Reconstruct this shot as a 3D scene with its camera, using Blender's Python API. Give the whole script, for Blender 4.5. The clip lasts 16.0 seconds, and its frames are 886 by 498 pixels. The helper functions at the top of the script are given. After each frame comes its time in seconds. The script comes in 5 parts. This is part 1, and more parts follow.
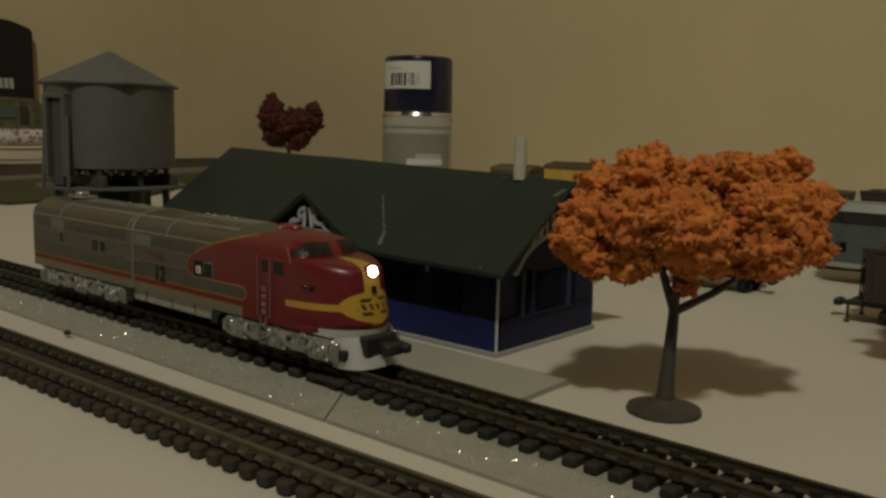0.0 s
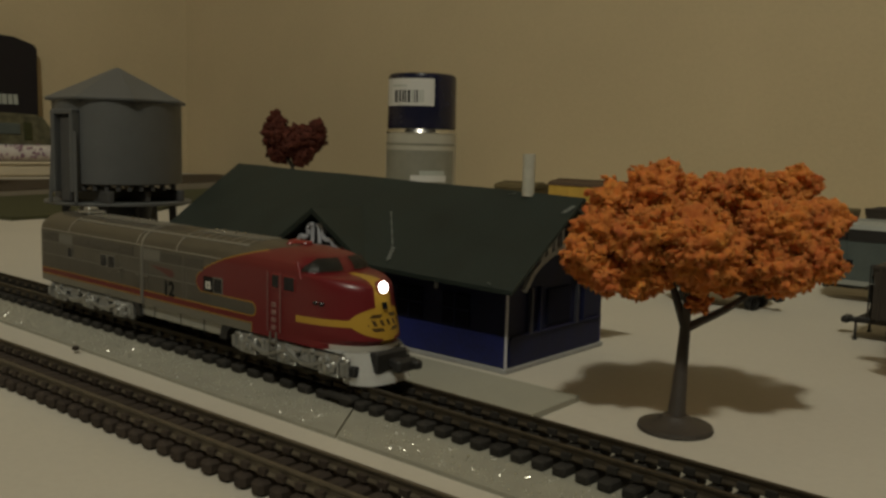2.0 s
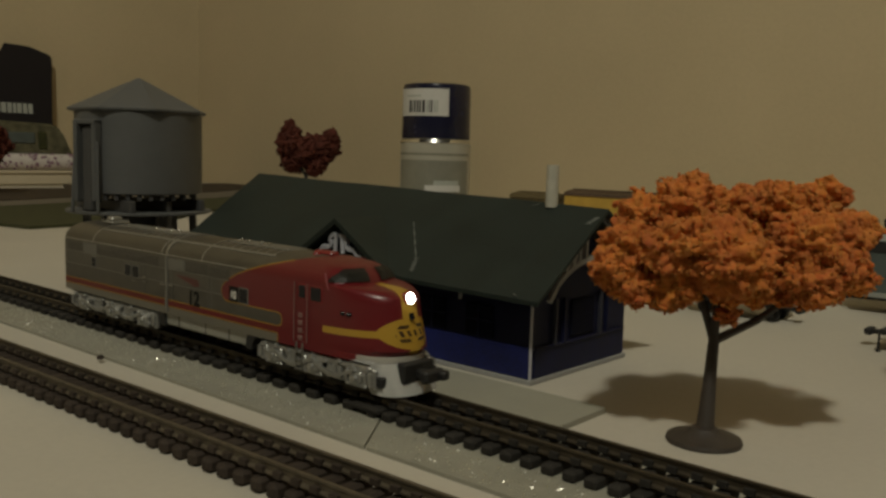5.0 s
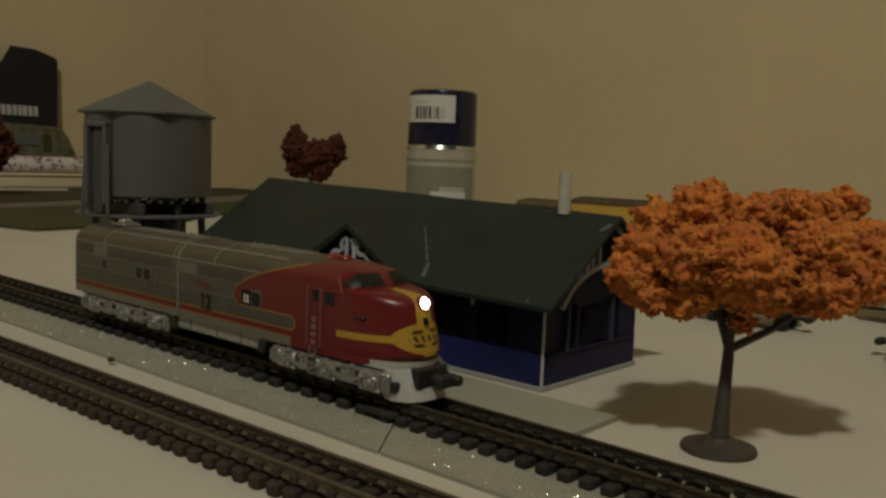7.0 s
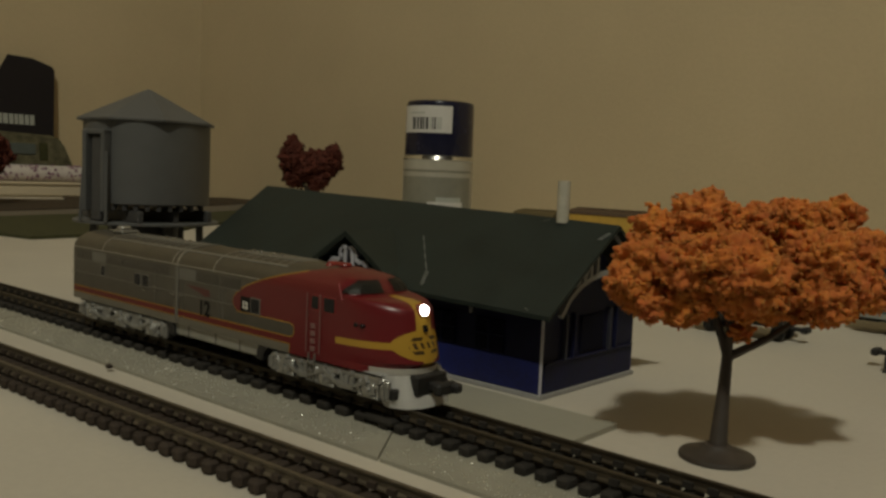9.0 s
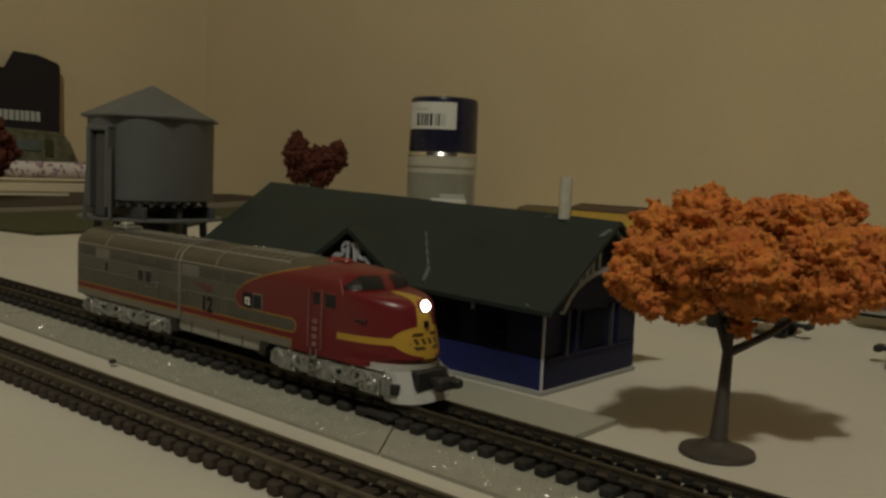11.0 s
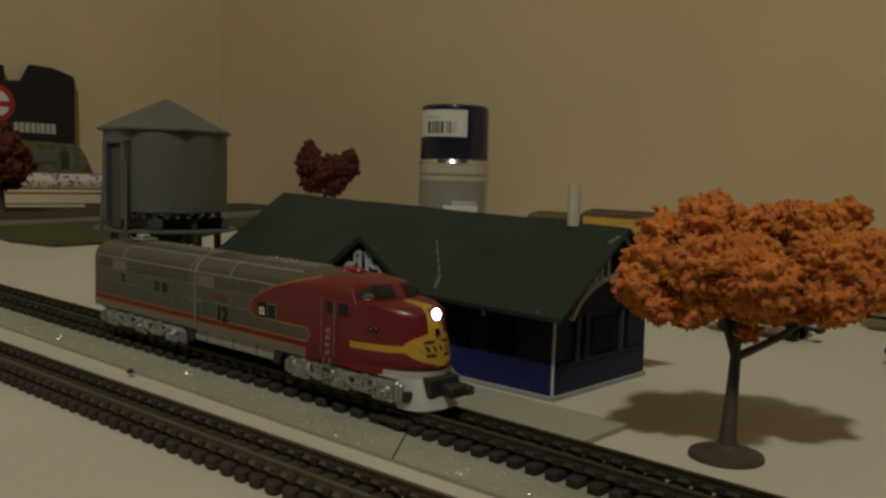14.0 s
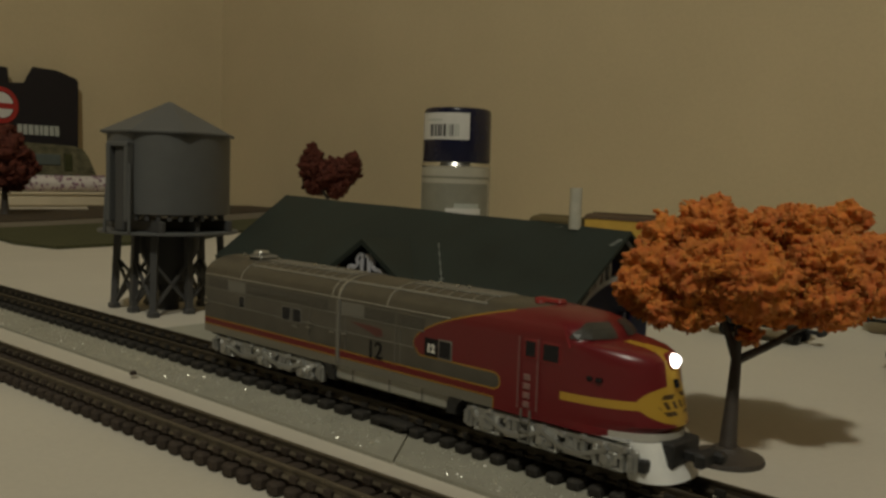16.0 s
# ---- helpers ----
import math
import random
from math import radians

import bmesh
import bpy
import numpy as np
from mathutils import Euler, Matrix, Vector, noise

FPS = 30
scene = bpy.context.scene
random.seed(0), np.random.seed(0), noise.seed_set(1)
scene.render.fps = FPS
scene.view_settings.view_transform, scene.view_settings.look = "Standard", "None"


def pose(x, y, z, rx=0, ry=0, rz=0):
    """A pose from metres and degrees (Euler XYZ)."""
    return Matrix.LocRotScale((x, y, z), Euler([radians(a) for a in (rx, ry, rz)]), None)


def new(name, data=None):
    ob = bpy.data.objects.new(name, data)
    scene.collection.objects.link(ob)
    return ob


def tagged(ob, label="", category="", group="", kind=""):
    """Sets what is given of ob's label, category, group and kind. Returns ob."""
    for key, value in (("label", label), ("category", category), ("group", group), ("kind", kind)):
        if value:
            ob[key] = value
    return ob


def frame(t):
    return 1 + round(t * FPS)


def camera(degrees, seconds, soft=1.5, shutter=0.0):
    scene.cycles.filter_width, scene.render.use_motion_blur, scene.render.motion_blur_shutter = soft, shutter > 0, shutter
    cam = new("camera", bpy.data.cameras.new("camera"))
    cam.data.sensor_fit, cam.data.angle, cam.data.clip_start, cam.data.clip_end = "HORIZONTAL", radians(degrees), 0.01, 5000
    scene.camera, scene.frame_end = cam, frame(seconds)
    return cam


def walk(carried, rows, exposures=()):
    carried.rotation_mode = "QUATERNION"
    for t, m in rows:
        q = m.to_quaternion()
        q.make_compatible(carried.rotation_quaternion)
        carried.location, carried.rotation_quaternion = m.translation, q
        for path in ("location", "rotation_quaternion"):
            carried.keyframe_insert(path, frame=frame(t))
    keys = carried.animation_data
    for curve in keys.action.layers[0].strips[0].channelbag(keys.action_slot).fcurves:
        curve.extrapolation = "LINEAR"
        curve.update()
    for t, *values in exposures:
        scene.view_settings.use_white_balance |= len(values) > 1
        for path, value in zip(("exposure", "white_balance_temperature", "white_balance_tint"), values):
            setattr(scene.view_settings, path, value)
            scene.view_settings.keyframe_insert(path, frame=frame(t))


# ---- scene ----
cam = camera(54.0, 16.0, soft=2.8, shutter=0.4)
# seconds, eye, yaw, pitch and roll of the hand-held camera
PATH = [
    (0, (0.12499, -0.16757, 0.05452), 40.451, -7.865, 1.363),
    (0.5, (0.12389, -0.16895, 0.05443), 40.493, -7.711, 1.322),
    (1, (0.12436, -0.17028, 0.05486), 40.831, -7.207, 1.301),
    (1.5, (0.12412, -0.17045, 0.05440), 40.710, -6.838, 1.528),
    (2, (0.12344, -0.16907, 0.05434), 40.511, -6.760, 1.514),
    (2.5, (0.12320, -0.16869, 0.05451), 40.535, -6.737, 1.518),
    (3, (0.12207, -0.17070, 0.05434), 40.902, -6.516, 1.562),
    (3.5, (0.12113, -0.17163, 0.05469), 41.071, -6.198, 1.485),
    (6, (0.11995, -0.17184, 0.05431), 41.187, -6.117, 1.776),
    (6.5, (0.11836, -0.17334, 0.05416), 41.269, -5.952, 1.859),
    (7, (0.11828, -0.17352, 0.05413), 41.190, -5.705, 2.204),
    (7.5, (0.11541, -0.17409, 0.05113), 40.654, -5.625, 3.229),
    (8, (0.11767, -0.17480, 0.05281), 40.502, -5.360, 2.988),
    (8.5, (0.11796, -0.17465, 0.05298), 40.791, -5.009, 2.669),
    (9, (0.11802, -0.17466, 0.05330), 40.895, -4.942, 2.515),
    (11.5, (0.11915, -0.17440, 0.05326), 41.364, -5.197, 2.454),
    (12, (0.11943, -0.17631, 0.05283), 41.596, -5.068, 2.286),
    (12.5, (0.12132, -0.17589, 0.05414), 41.644, -5.126, 1.890),
    (13, (0.12116, -0.17537, 0.05456), 41.848, -5.197, 1.706),
    (13.5, (0.12164, -0.17643, 0.05413), 42.013, -5.007, 1.785),
    (14, (0.12150, -0.17620, 0.05413), 42.129, -4.820, 1.774),
    (14.5, (0.12168, -0.17646, 0.05433), 42.173, -4.809, 1.806),
    (15, (0.12194, -0.17640, 0.05421), 42.212, -4.798, 1.796),
    (15.5, (0.12167, -0.17663, 0.05384), 42.208, -4.695, 1.937),
    (16, (0.12213, -0.17664, 0.05426), 42.299, -4.652, 1.868),
]
walk(cam, [(t, Matrix.Translation(eye) @ pose(0, 0, 0, 90 + pitch, 0, yaw) @ pose(0, 0, 0, 0, 0, roll)) for t, eye, yaw, pitch, roll in PATH])

# ---- light: one shaded room lamp up behind the viewer ----
world = bpy.data.worlds.new("room_air")
scene.world = world
world.use_nodes = True
world.node_tree.nodes["Background"].inputs[0].default_value = (0.9, 0.75, 0.55, 1)
world.node_tree.nodes["Background"].inputs[1].default_value = 0.004
LAMP = (0.60, -0.94, 1.62)
lamp = new("lamp_bulb_light", bpy.data.lights.new("lamp_bulb_light", "POINT"))
lamp.location = LAMP
lamp.data.energy, lamp.data.color, lamp.data.shadow_soft_size = 51.5, (1.0, 0.97, 0.80), 0.072
scene.view_settings.exposure = 0.0

# ---- materials ----
def mat(name, color, rough=0.6, metal=0.0, vary=0.15, size=0.004, bump=0.15, grain=0.0008, spec=0.5, second=None, rand=0.0):
    """A surface with colour variation at two scales and fine relief. Sizes in metres."""
    m = bpy.data.materials.new(name)
    m.use_nodes = True
    nt = m.node_tree
    n, l = nt.nodes, nt.links
    bsdf = n["Principled BSDF"]
    bsdf.inputs["Roughness"].default_value, bsdf.inputs["Metallic"].default_value = rough, metal
    bsdf.inputs["Specular IOR Level"].default_value = spec
    tc = n.new("ShaderNodeTexCoord")
    big, fine = n.new("ShaderNodeTexNoise"), n.new("ShaderNodeTexNoise")
    for t, s, d in ((big, size, 4.0), (fine, grain, 3.0)):
        l.new(tc.outputs["Object"], t.inputs["Vector"])
        t.inputs["Scale"].default_value, t.inputs["Detail"].default_value = 1.0 / s, d
    mixf = n.new("ShaderNodeMath")
    mixf.operation = "MULTIPLY_ADD"
    mixf.inputs[1].default_value, mixf.inputs[2].default_value = 0.35, 0.0
    l.new(fine.outputs["Fac"], mixf.inputs[0])
    add = n.new("ShaderNodeMath")
    add.operation = "MULTIPLY_ADD"
    add.inputs[1].default_value = 0.65
    l.new(big.outputs["Fac"], add.inputs[0])
    l.new(mixf.outputs[0], add.inputs[2])
    ramp = n.new("ShaderNodeValToRGB")
    ramp.color_ramp.elements[0].position, ramp.color_ramp.elements[1].position = 0.32, 0.68
    c2 = second or tuple(min(1.0, c * (1 + vary)) for c in color)
    ramp.color_ramp.elements[0].color = (*[c * (1 - vary) for c in color], 1)
    ramp.color_ramp.elements[1].color = (*c2, 1)
    l.new(add.outputs[0], ramp.inputs[0])
    out = ramp.outputs[0]
    if rand:
        info, hsv, mm = n.new("ShaderNodeObjectInfo"), n.new("ShaderNodeHueSaturation"), n.new("ShaderNodeMapRange")
        l.new(info.outputs["Random"], mm.inputs[0])
        mm.inputs[3].default_value, mm.inputs[4].default_value = 1 - rand, 1 + rand
        l.new(mm.outputs[0], hsv.inputs["Value"])
        l.new(out, hsv.inputs["Color"])
        out = hsv.outputs[0]
    l.new(out, bsdf.inputs["Base Color"])
    if bump:
        b = n.new("ShaderNodeBump")
        b.inputs["Strength"].default_value, b.inputs["Distance"].default_value = bump, grain * 0.4
        l.new(fine.outputs["Fac"], b.inputs["Height"])
        l.new(b.outputs[0], bsdf.inputs["Normal"])
    rr = n.new("ShaderNodeMapRange")
    rr.inputs[3].default_value, rr.inputs[4].default_value = max(0.02, rough - 0.08), min(1, rough + 0.08)
    l.new(big.outputs["Fac"], rr.inputs[0])
    l.new(rr.outputs[0], bsdf.inputs["Roughness"])
    return m


def glow(name, color, strength):
    m = bpy.data.materials.new(name)
    m.use_nodes = True
    b = m.node_tree.nodes["Principled BSDF"]
    b.inputs["Base Color"].default_value = (*color, 1)
    b.inputs["Emission Color"].default_value, b.inputs["Emission Strength"].default_value = (*color, 1), strength
    return m


M_TABLE = mat("painted_board", (0.525, 0.488, 0.412), 0.75, vary=0.05, size=0.06, grain=0.0015, bump=0.1, spec=0.25)
M_WALL = mat("wall_paint", (0.585, 0.482, 0.308), 0.85, vary=0.05, size=0.12, grain=0.004, bump=0.15, spec=0.2)
# unseen side walls, ceiling and floor: dark tones set to weaken bounce light
M_SIDEWALL = mat("side_wall_low_bounce", (0.12, 0.112, 0.098), 0.85, vary=0.05, size=0.12, grain=0.006, bump=0.2)
M_CEIL = mat("ceiling_low_bounce", (0.12, 0.112, 0.100), 0.9, vary=0.04, size=0.3, grain=0.004)
M_FLOORING = mat("carpet", (0.12, 0.10, 0.08), 0.95, vary=0.2, size=0.02, grain=0.003, bump=0.5)
M_CARD = mat("platform_card", (0.315, 0.305, 0.245), 0.8, vary=0.07, size=0.02, grain=0.0007, bump=0.15)
M_FOAM = mat("roadbed_foam", (0.30, 0.288, 0.232), 0.8, vary=0.1, size=0.008, grain=0.0006, bump=0.5)
M_SPARK = mat("glitter", (0.95, 0.93, 0.85), 0.30, metal=1.0, vary=0.02, bump=0.0)
M_TIE_BLACK = mat("black_tie_plastic", (0.033, 0.030, 0.026), 0.75, spec=0.15, vary=0.25, size=0.003, grain=0.0004, rand=0.15)
M_TIE_BROWN = mat("brown_tie_plastic", (0.046, 0.035, 0.027), 0.75, spec=0.2, vary=0.25, size=0.003, grain=0.0004, rand=0.15)
M_RAIL = mat("dark_rail", (0.060, 0.047, 0.030), 0.5, metal=0.3, vary=0.35, size=0.004, grain=0.0005)
M_RAIL_TAN = mat("tan_rail", (0.092, 0.074, 0.049), 0.55, metal=0.15, vary=0.3, size=0.004, grain=0.0005)
M_ROOF = mat("dark_green_roof", (0.017, 0.024, 0.020), 0.6, vary=0.25, size=0.012, grain=0.0007, bump=0.12, spec=0.3)
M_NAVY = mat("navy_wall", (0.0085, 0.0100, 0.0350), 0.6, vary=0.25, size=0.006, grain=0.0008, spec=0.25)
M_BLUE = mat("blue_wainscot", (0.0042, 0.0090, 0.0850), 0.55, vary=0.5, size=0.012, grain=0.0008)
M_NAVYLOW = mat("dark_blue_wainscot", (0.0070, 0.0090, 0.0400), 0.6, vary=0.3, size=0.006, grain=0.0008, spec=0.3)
M_TRIMGREY = mat("grey_trim", (0.30, 0.30, 0.29), 0.6, vary=0.1, size=0.003)
M_SCUFF = mat("pale_glue", (0.22, 0.23, 0.21), 0.5, vary=0.4, size=0.002)
M_TRIMWHITE = mat("white_trim", (0.48, 0.48, 0.52), 0.55, vary=0.1, size=0.003)
M_BLACK = mat("black_plastic", (0.016, 0.015, 0.014), 0.62, vary=0.2, size=0.003)
M_GLASS_DARK = mat("dark_window", (0.010, 0.010, 0.012), 0.25, vary=0.1, bump=0.0, spec=0.25)
M_DEPOTWIN = mat("unlit_window", (0.0045, 0.0050, 0.0130), 0.7, vary=0.2, size=0.004, spec=0.1)
M_DIMTRIM = mat("dim_blue_trim", (0.030, 0.031, 0.044), 0.6, vary=0.15, size=0.003)
M_GREYPLASTIC = mat("grey_plastic", (0.094, 0.096, 0.094), 0.55, vary=0.10, size=0.008, grain=0.0006, bump=0.12)
M_DARKGREY = mat("dark_grey_plastic", (0.060, 0.059, 0.058), 0.55, vary=0.12, size=0.006, grain=0.0006)
M_ORANGE = mat("orange_foam", (0.53, 0.122, 0.028), 0.9, vary=0.25, size=0.0055, grain=0.0006, bump=0.2, second=(0.66, 0.225, 0.035))
M_RED = mat("dark_red_foam", (0.100, 0.021, 0.010), 0.9, vary=0.3, size=0.006, grain=0.0008, bump=0.6)
M_TRUNK = mat("tree_trunk_plastic", (0.050, 0.040, 0.032), 0.55, vary=0.2, size=0.004, grain=0.0006, bump=0.3)
M_SILVER = mat("silver_plating", (0.42, 0.42, 0.40), 0.36, metal=0.8, vary=0.12, size=0.0015, grain=0.0004, bump=0.4)
M_TANKSILVER = mat("silver_skirt", (0.38, 0.375, 0.33), 0.38, metal=0.4, vary=0.1, size=0.004, grain=0.0006)
M_WHITEPL = mat("white_plastic", (0.84, 0.83, 0.79), 0.4, vary=0.05, size=0.004)
M_PANELGREY = mat("dull_silver_paint", (0.175, 0.168, 0.145), 0.45, metal=0.3, vary=0.08, size=0.004, grain=0.0005)
M_GRILLE = mat("grille_paint", (0.095, 0.088, 0.072), 0.5, metal=0.2, vary=0.15, size=0.0012, grain=0.0004)
M_REDPAINT = mat("red_paint", (0.20, 0.011, 0.012), 0.33, vary=0.08, size=0.005, grain=0.0007, bump=0.04)
M_DECAL = mat("black_decal", (0.008, 0.008, 0.008), 0.6, vary=0.1, spec=0.2)
M_DECALWHITE = mat("white_decal", (0.75, 0.73, 0.66), 0.5, vary=0.05)
M_CAP = mat("navy_cap", (0.008, 0.009, 0.030), 0.25, vary=0.1, size=0.01, bump=0.02)
M_CANBODY = mat("can_print", (0.42, 0.40, 0.33), 0.35, vary=0.08, size=0.012, bump=0.03)
M_CANLABEL = mat("can_label_grey", (0.23, 0.225, 0.18), 0.45, vary=0.1, size=0.008)
M_STICKER = mat("white_sticker", (0.62, 0.61, 0.58), 0.5, vary=0.04)
M_METAL = mat("bare_steel", (0.6, 0.6, 0.58), 0.15, metal=1.0, vary=0.05, bump=0.0)
M_CHIMNEY = mat("clear_grey_plastic", (0.52, 0.50, 0.41), 0.2, vary=0.12, size=0.003)
M_OLIVE = mat("grass_mat", (0.045, 0.047, 0.014), 0.95, vary=0.25, size=0.01, grain=0.0012, bump=0.6)
M_BROWN = mat("brown_mat", (0.050, 0.034, 0.018), 0.95, vary=0.25, size=0.02, grain=0.0012, bump=0.5)
M_ROAD = mat("grey_road", (0.15, 0.13, 0.10), 0.85, vary=0.12, size=0.03, grain=0.001)
M_CREAM = mat("cream_board", (0.60, 0.52, 0.38), 0.6, vary=0.06, size=0.03)
M_BOXBLACK = mat("black_card", (0.020, 0.017, 0.019), 0.6, vary=0.1, spec=0.2)
M_BLISTER = mat("cloudy_clear_plastic", (0.105, 0.100, 0.062), 0.18, vary=0.6, size=0.012, bump=0.1)
M_FABRIC = mat("flowered_paper", (0.66, 0.61, 0.58), 0.8, vary=0.1, size=0.01)
M_PURPLE = mat("purple_print", (0.30, 0.18, 0.24), 0.8, vary=0.4, size=0.006)
M_LETTERGREY = mat("grey_print", (0.42, 0.44, 0.40), 0.6, vary=0.1)
M_REDPRINT = mat("red_print", (0.36, 0.02, 0.015), 0.5, vary=0.1)
M_TEAL = mat("grey_green_car", (0.085, 0.105, 0.10), 0.5, vary=0.12, size=0.006)
M_TEALROOF = mat("light_roof", (0.30, 0.31, 0.28), 0.55, vary=0.1, size=0.008)
M_HOPPER = mat("weathered_brown_car", (0.036, 0.028, 0.021), 0.6, vary=0.25, size=0.005)
M_CARYELLOW = mat("yellow_car", (0.52, 0.33, 0.06), 0.5, vary=0.1, size=0.006)
M_CARROOF = mat("brown_car_roof", (0.075, 0.045, 0.025), 0.6, vary=0.15, size=0.006)
M_CARORANGE = mat("orange_car", (0.30, 0.11, 0.03), 0.5, vary=0.1, size=0.006)
M_CAROLIVE = mat("olive_car", (0.10, 0.075, 0.03), 0.6, vary=0.15, size=0.006)
M_COAL = mat("load", (0.12, 0.09, 0.06), 0.9, vary=0.4, size=0.003, bump=0.6)
b_ = M_ORANGE.node_tree.nodes["Principled BSDF"]
b_.inputs["Subsurface Weight"].default_value, b_.inputs["Subsurface Scale"].default_value = 0.45, 0.0012
b_.inputs["Subsurface Radius"].default_value = (1.0, 0.45, 0.15)
b_.inputs["Sheen Weight"].default_value, b_.inputs["Sheen Roughness"].default_value = 0.12, 0.6
b_.inputs["Sheen Tint"].default_value = (1.0, 0.55, 0.2, 1)
M_HEAD = glow("headlight_glow", (1.0, 0.97, 0.92), 10.0)
M_STEP = mat("worn_step", (0.20, 0.11, 0.10), 0.45, vary=0.2, size=0.002)


# ---- mesh helpers ----
def link(name, bm, material, parent=None, smooth=False, label="", sharp=35):
    me = bpy.data.meshes.new(name)
    bmesh.ops.recalc_face_normals(bm, faces=bm.faces)
    bm.to_mesh(me)
    bm.free()
    return link_mesh(name, me, material, parent, smooth, label, sharp)


def link_mesh(name, me, material, parent=None, smooth=False, label="", sharp=35):
    if material is not None and not me.materials:
        me.materials.append(material)
    if smooth:
        me.shade_smooth()
        me.set_sharp_from_angle(angle=radians(sharp))
    ob = new(name, me)
    ob.parent = parent
    if label:
        tagged(ob, label)
    return ob


part = link


def thing(name, at=(0, 0, 0), rz=0.0, label="", category="", group="", kind=""):
    ob = new(name)
    ob.empty_display_size = 0.01
    ob.matrix_basis = pose(*at, 0, 0, rz)
    return tagged(ob, label, category, group, kind)


def box(bm, lo, hi, bevel=0.0, m=None):
    """An upright box from corner to corner, its edges rounded."""
    r = bmesh.ops.create_cube(bm, size=1.0)
    vs = r["verts"]
    c = [(a + b) / 2 for a, b in zip(lo, hi)]
    s = [abs(b - a) for a, b in zip(lo, hi)]
    for v in vs:
        v.co = Vector((v.co.x * s[0] + c[0], v.co.y * s[1] + c[1], v.co.z * s[2] + c[2]))
    if bevel:
        es = list({e for v in vs for e in v.link_edges})
        res = bmesh.ops.bevel(bm, geom=es, offset=min(bevel, min(s) * 0.45), segments=1, affect="EDGES", profile=0.5)
        vs = list({v for f in res["faces"] for v in f.verts} | {v for v in vs if v.is_valid})
    if m is not None:
        bmesh.ops.transform(bm, matrix=m, verts=vs)
    return vs


def rod(bm, a, b, r, r2=None, seg=8):
    """A round bar from a to b."""
    a, b = Vector(a), Vector(b)
    d = b - a
    m = Matrix.Translation((a + b) / 2) @ d.to_track_quat("Z", "Y").to_matrix().to_4x4()
    return bmesh.ops.create_cone(bm, cap_ends=True, segments=seg, radius1=r, radius2=r if r2 is None else r2, depth=d.length, matrix=m)["verts"]


def beam(bm, a, b, w, h):
    """A square bar from a to b, w wide and h high."""
    a, b = Vector(a), Vector(b)
    d = b - a
    m = Matrix.Translation((a + b) / 2) @ d.to_track_quat("Z", "Y").to_matrix().to_4x4()
    return box(bm, (-w / 2, -h / 2, -d.length / 2), (w / 2, h / 2, d.length / 2), 0, m)


def lathe(bm, profile, seg=32, m=None, cap=True):
    """A body turned about z from a profile of (radius, height)."""
    rings = []
    for r, z in profile:
        rings.append([bm.verts.new((r * math.cos(2 * math.pi * k / seg), r * math.sin(2 * math.pi * k / seg), z)) for k in range(seg)])
    for a, b in zip(rings, rings[1:]):
        for k in range(seg):
            bm.faces.new((a[k], a[(k + 1) % seg], b[(k + 1) % seg], b[k]))
    if cap:
        bm.faces.new(rings[0][::-1])
        bm.faces.new(rings[-1])
    if m is not None:
        bmesh.ops.transform(bm, matrix=m, verts=[v for r in rings for v in r])


def prism(bm, outline, depth, m=None):
    """A flat outline in x and z, extruded along y from 0 to depth."""
    a = [bm.verts.new((x, 0, z)) for x, z in outline]
    b = [bm.verts.new((x, depth, z)) for x, z in outline]
    bm.faces.new(a)
    bm.faces.new(b[::-1])
    for k in range(len(a)):
        j = (k + 1) % len(a)
        bm.faces.new((a[k], b[k], b[j], a[j]))
    if m is not None:
        bmesh.ops.transform(bm, matrix=m, verts=a + b)


def slab(bm, outline, z0, z1):
    """A plan outline in x and y, extruded from z0 to z1."""
    a = [bm.verts.new((x, y, z0)) for x, y in outline]
    b = [bm.verts.new((x, y, z1)) for x, y in outline]
    bm.faces.new(a)
    bm.faces.new(b[::-1])
    for k in range(len(a)):
        j = (k + 1) % len(a)
        bm.faces.new((a[k], b[k], b[j], a[j]))


# ---- the room ----
def room():
    W, E = 0.645, -1.13
    bm = bmesh.new(); box(bm, (E + 0.004, -0.62, -0.03), (0.75, W - 0.004, -0.001), 0.002)
    tagged(link("table_top", bm, M_TABLE), "cream-white painted layout board on the table", "table")
    bm = bmesh.new(); box(bm, (E, W, -0.75), (2.0, W + 0.1, 1.8)); tagged(link("wall_north", bm, M_WALL), "room wall, beige on the sides in view behind the layout", "wall", kind="structure")
    bm = bmesh.new(); box(bm, (E - 0.1, -2.6, -0.75), (E, W + 0.1, 1.8)); tagged(link("wall_west", bm, M_WALL), "room wall, beige on the sides in view", "wall", kind="structure")
    # unseen sides added to close the room, darkened so shadows stay deep
    bm = bmesh.new(); box(bm, (2.0, -2.6, -0.75), (2.1, W, 1.8)); tagged(link("wall_east", bm, M_SIDEWALL), "room wall, beige on the sides in view", "wall", kind="structure")
    bm = bmesh.new(); box(bm, (E - 0.1, -2.7, -0.75), (2.1, -2.6, 1.8)); tagged(link("wall_south", bm, M_SIDEWALL), "room wall, beige on the sides in view", "wall", kind="structure")
    bm = bmesh.new(); box(bm, (E - 0.1, -2.7, 1.8), (2.1, W + 0.1, 1.9)); tagged(link("ceiling", bm, M_CEIL), "unseen ceiling, dark grey to limit bounce light", "ceiling", kind="structure")
    bm = bmesh.new(); box(bm, (E - 0.1, -2.7, -0.85), (2.1, W + 0.1, -0.75)); tagged(link("floor", bm, M_FLOORING), "brown carpet floor", "floor", kind="structure")


room()
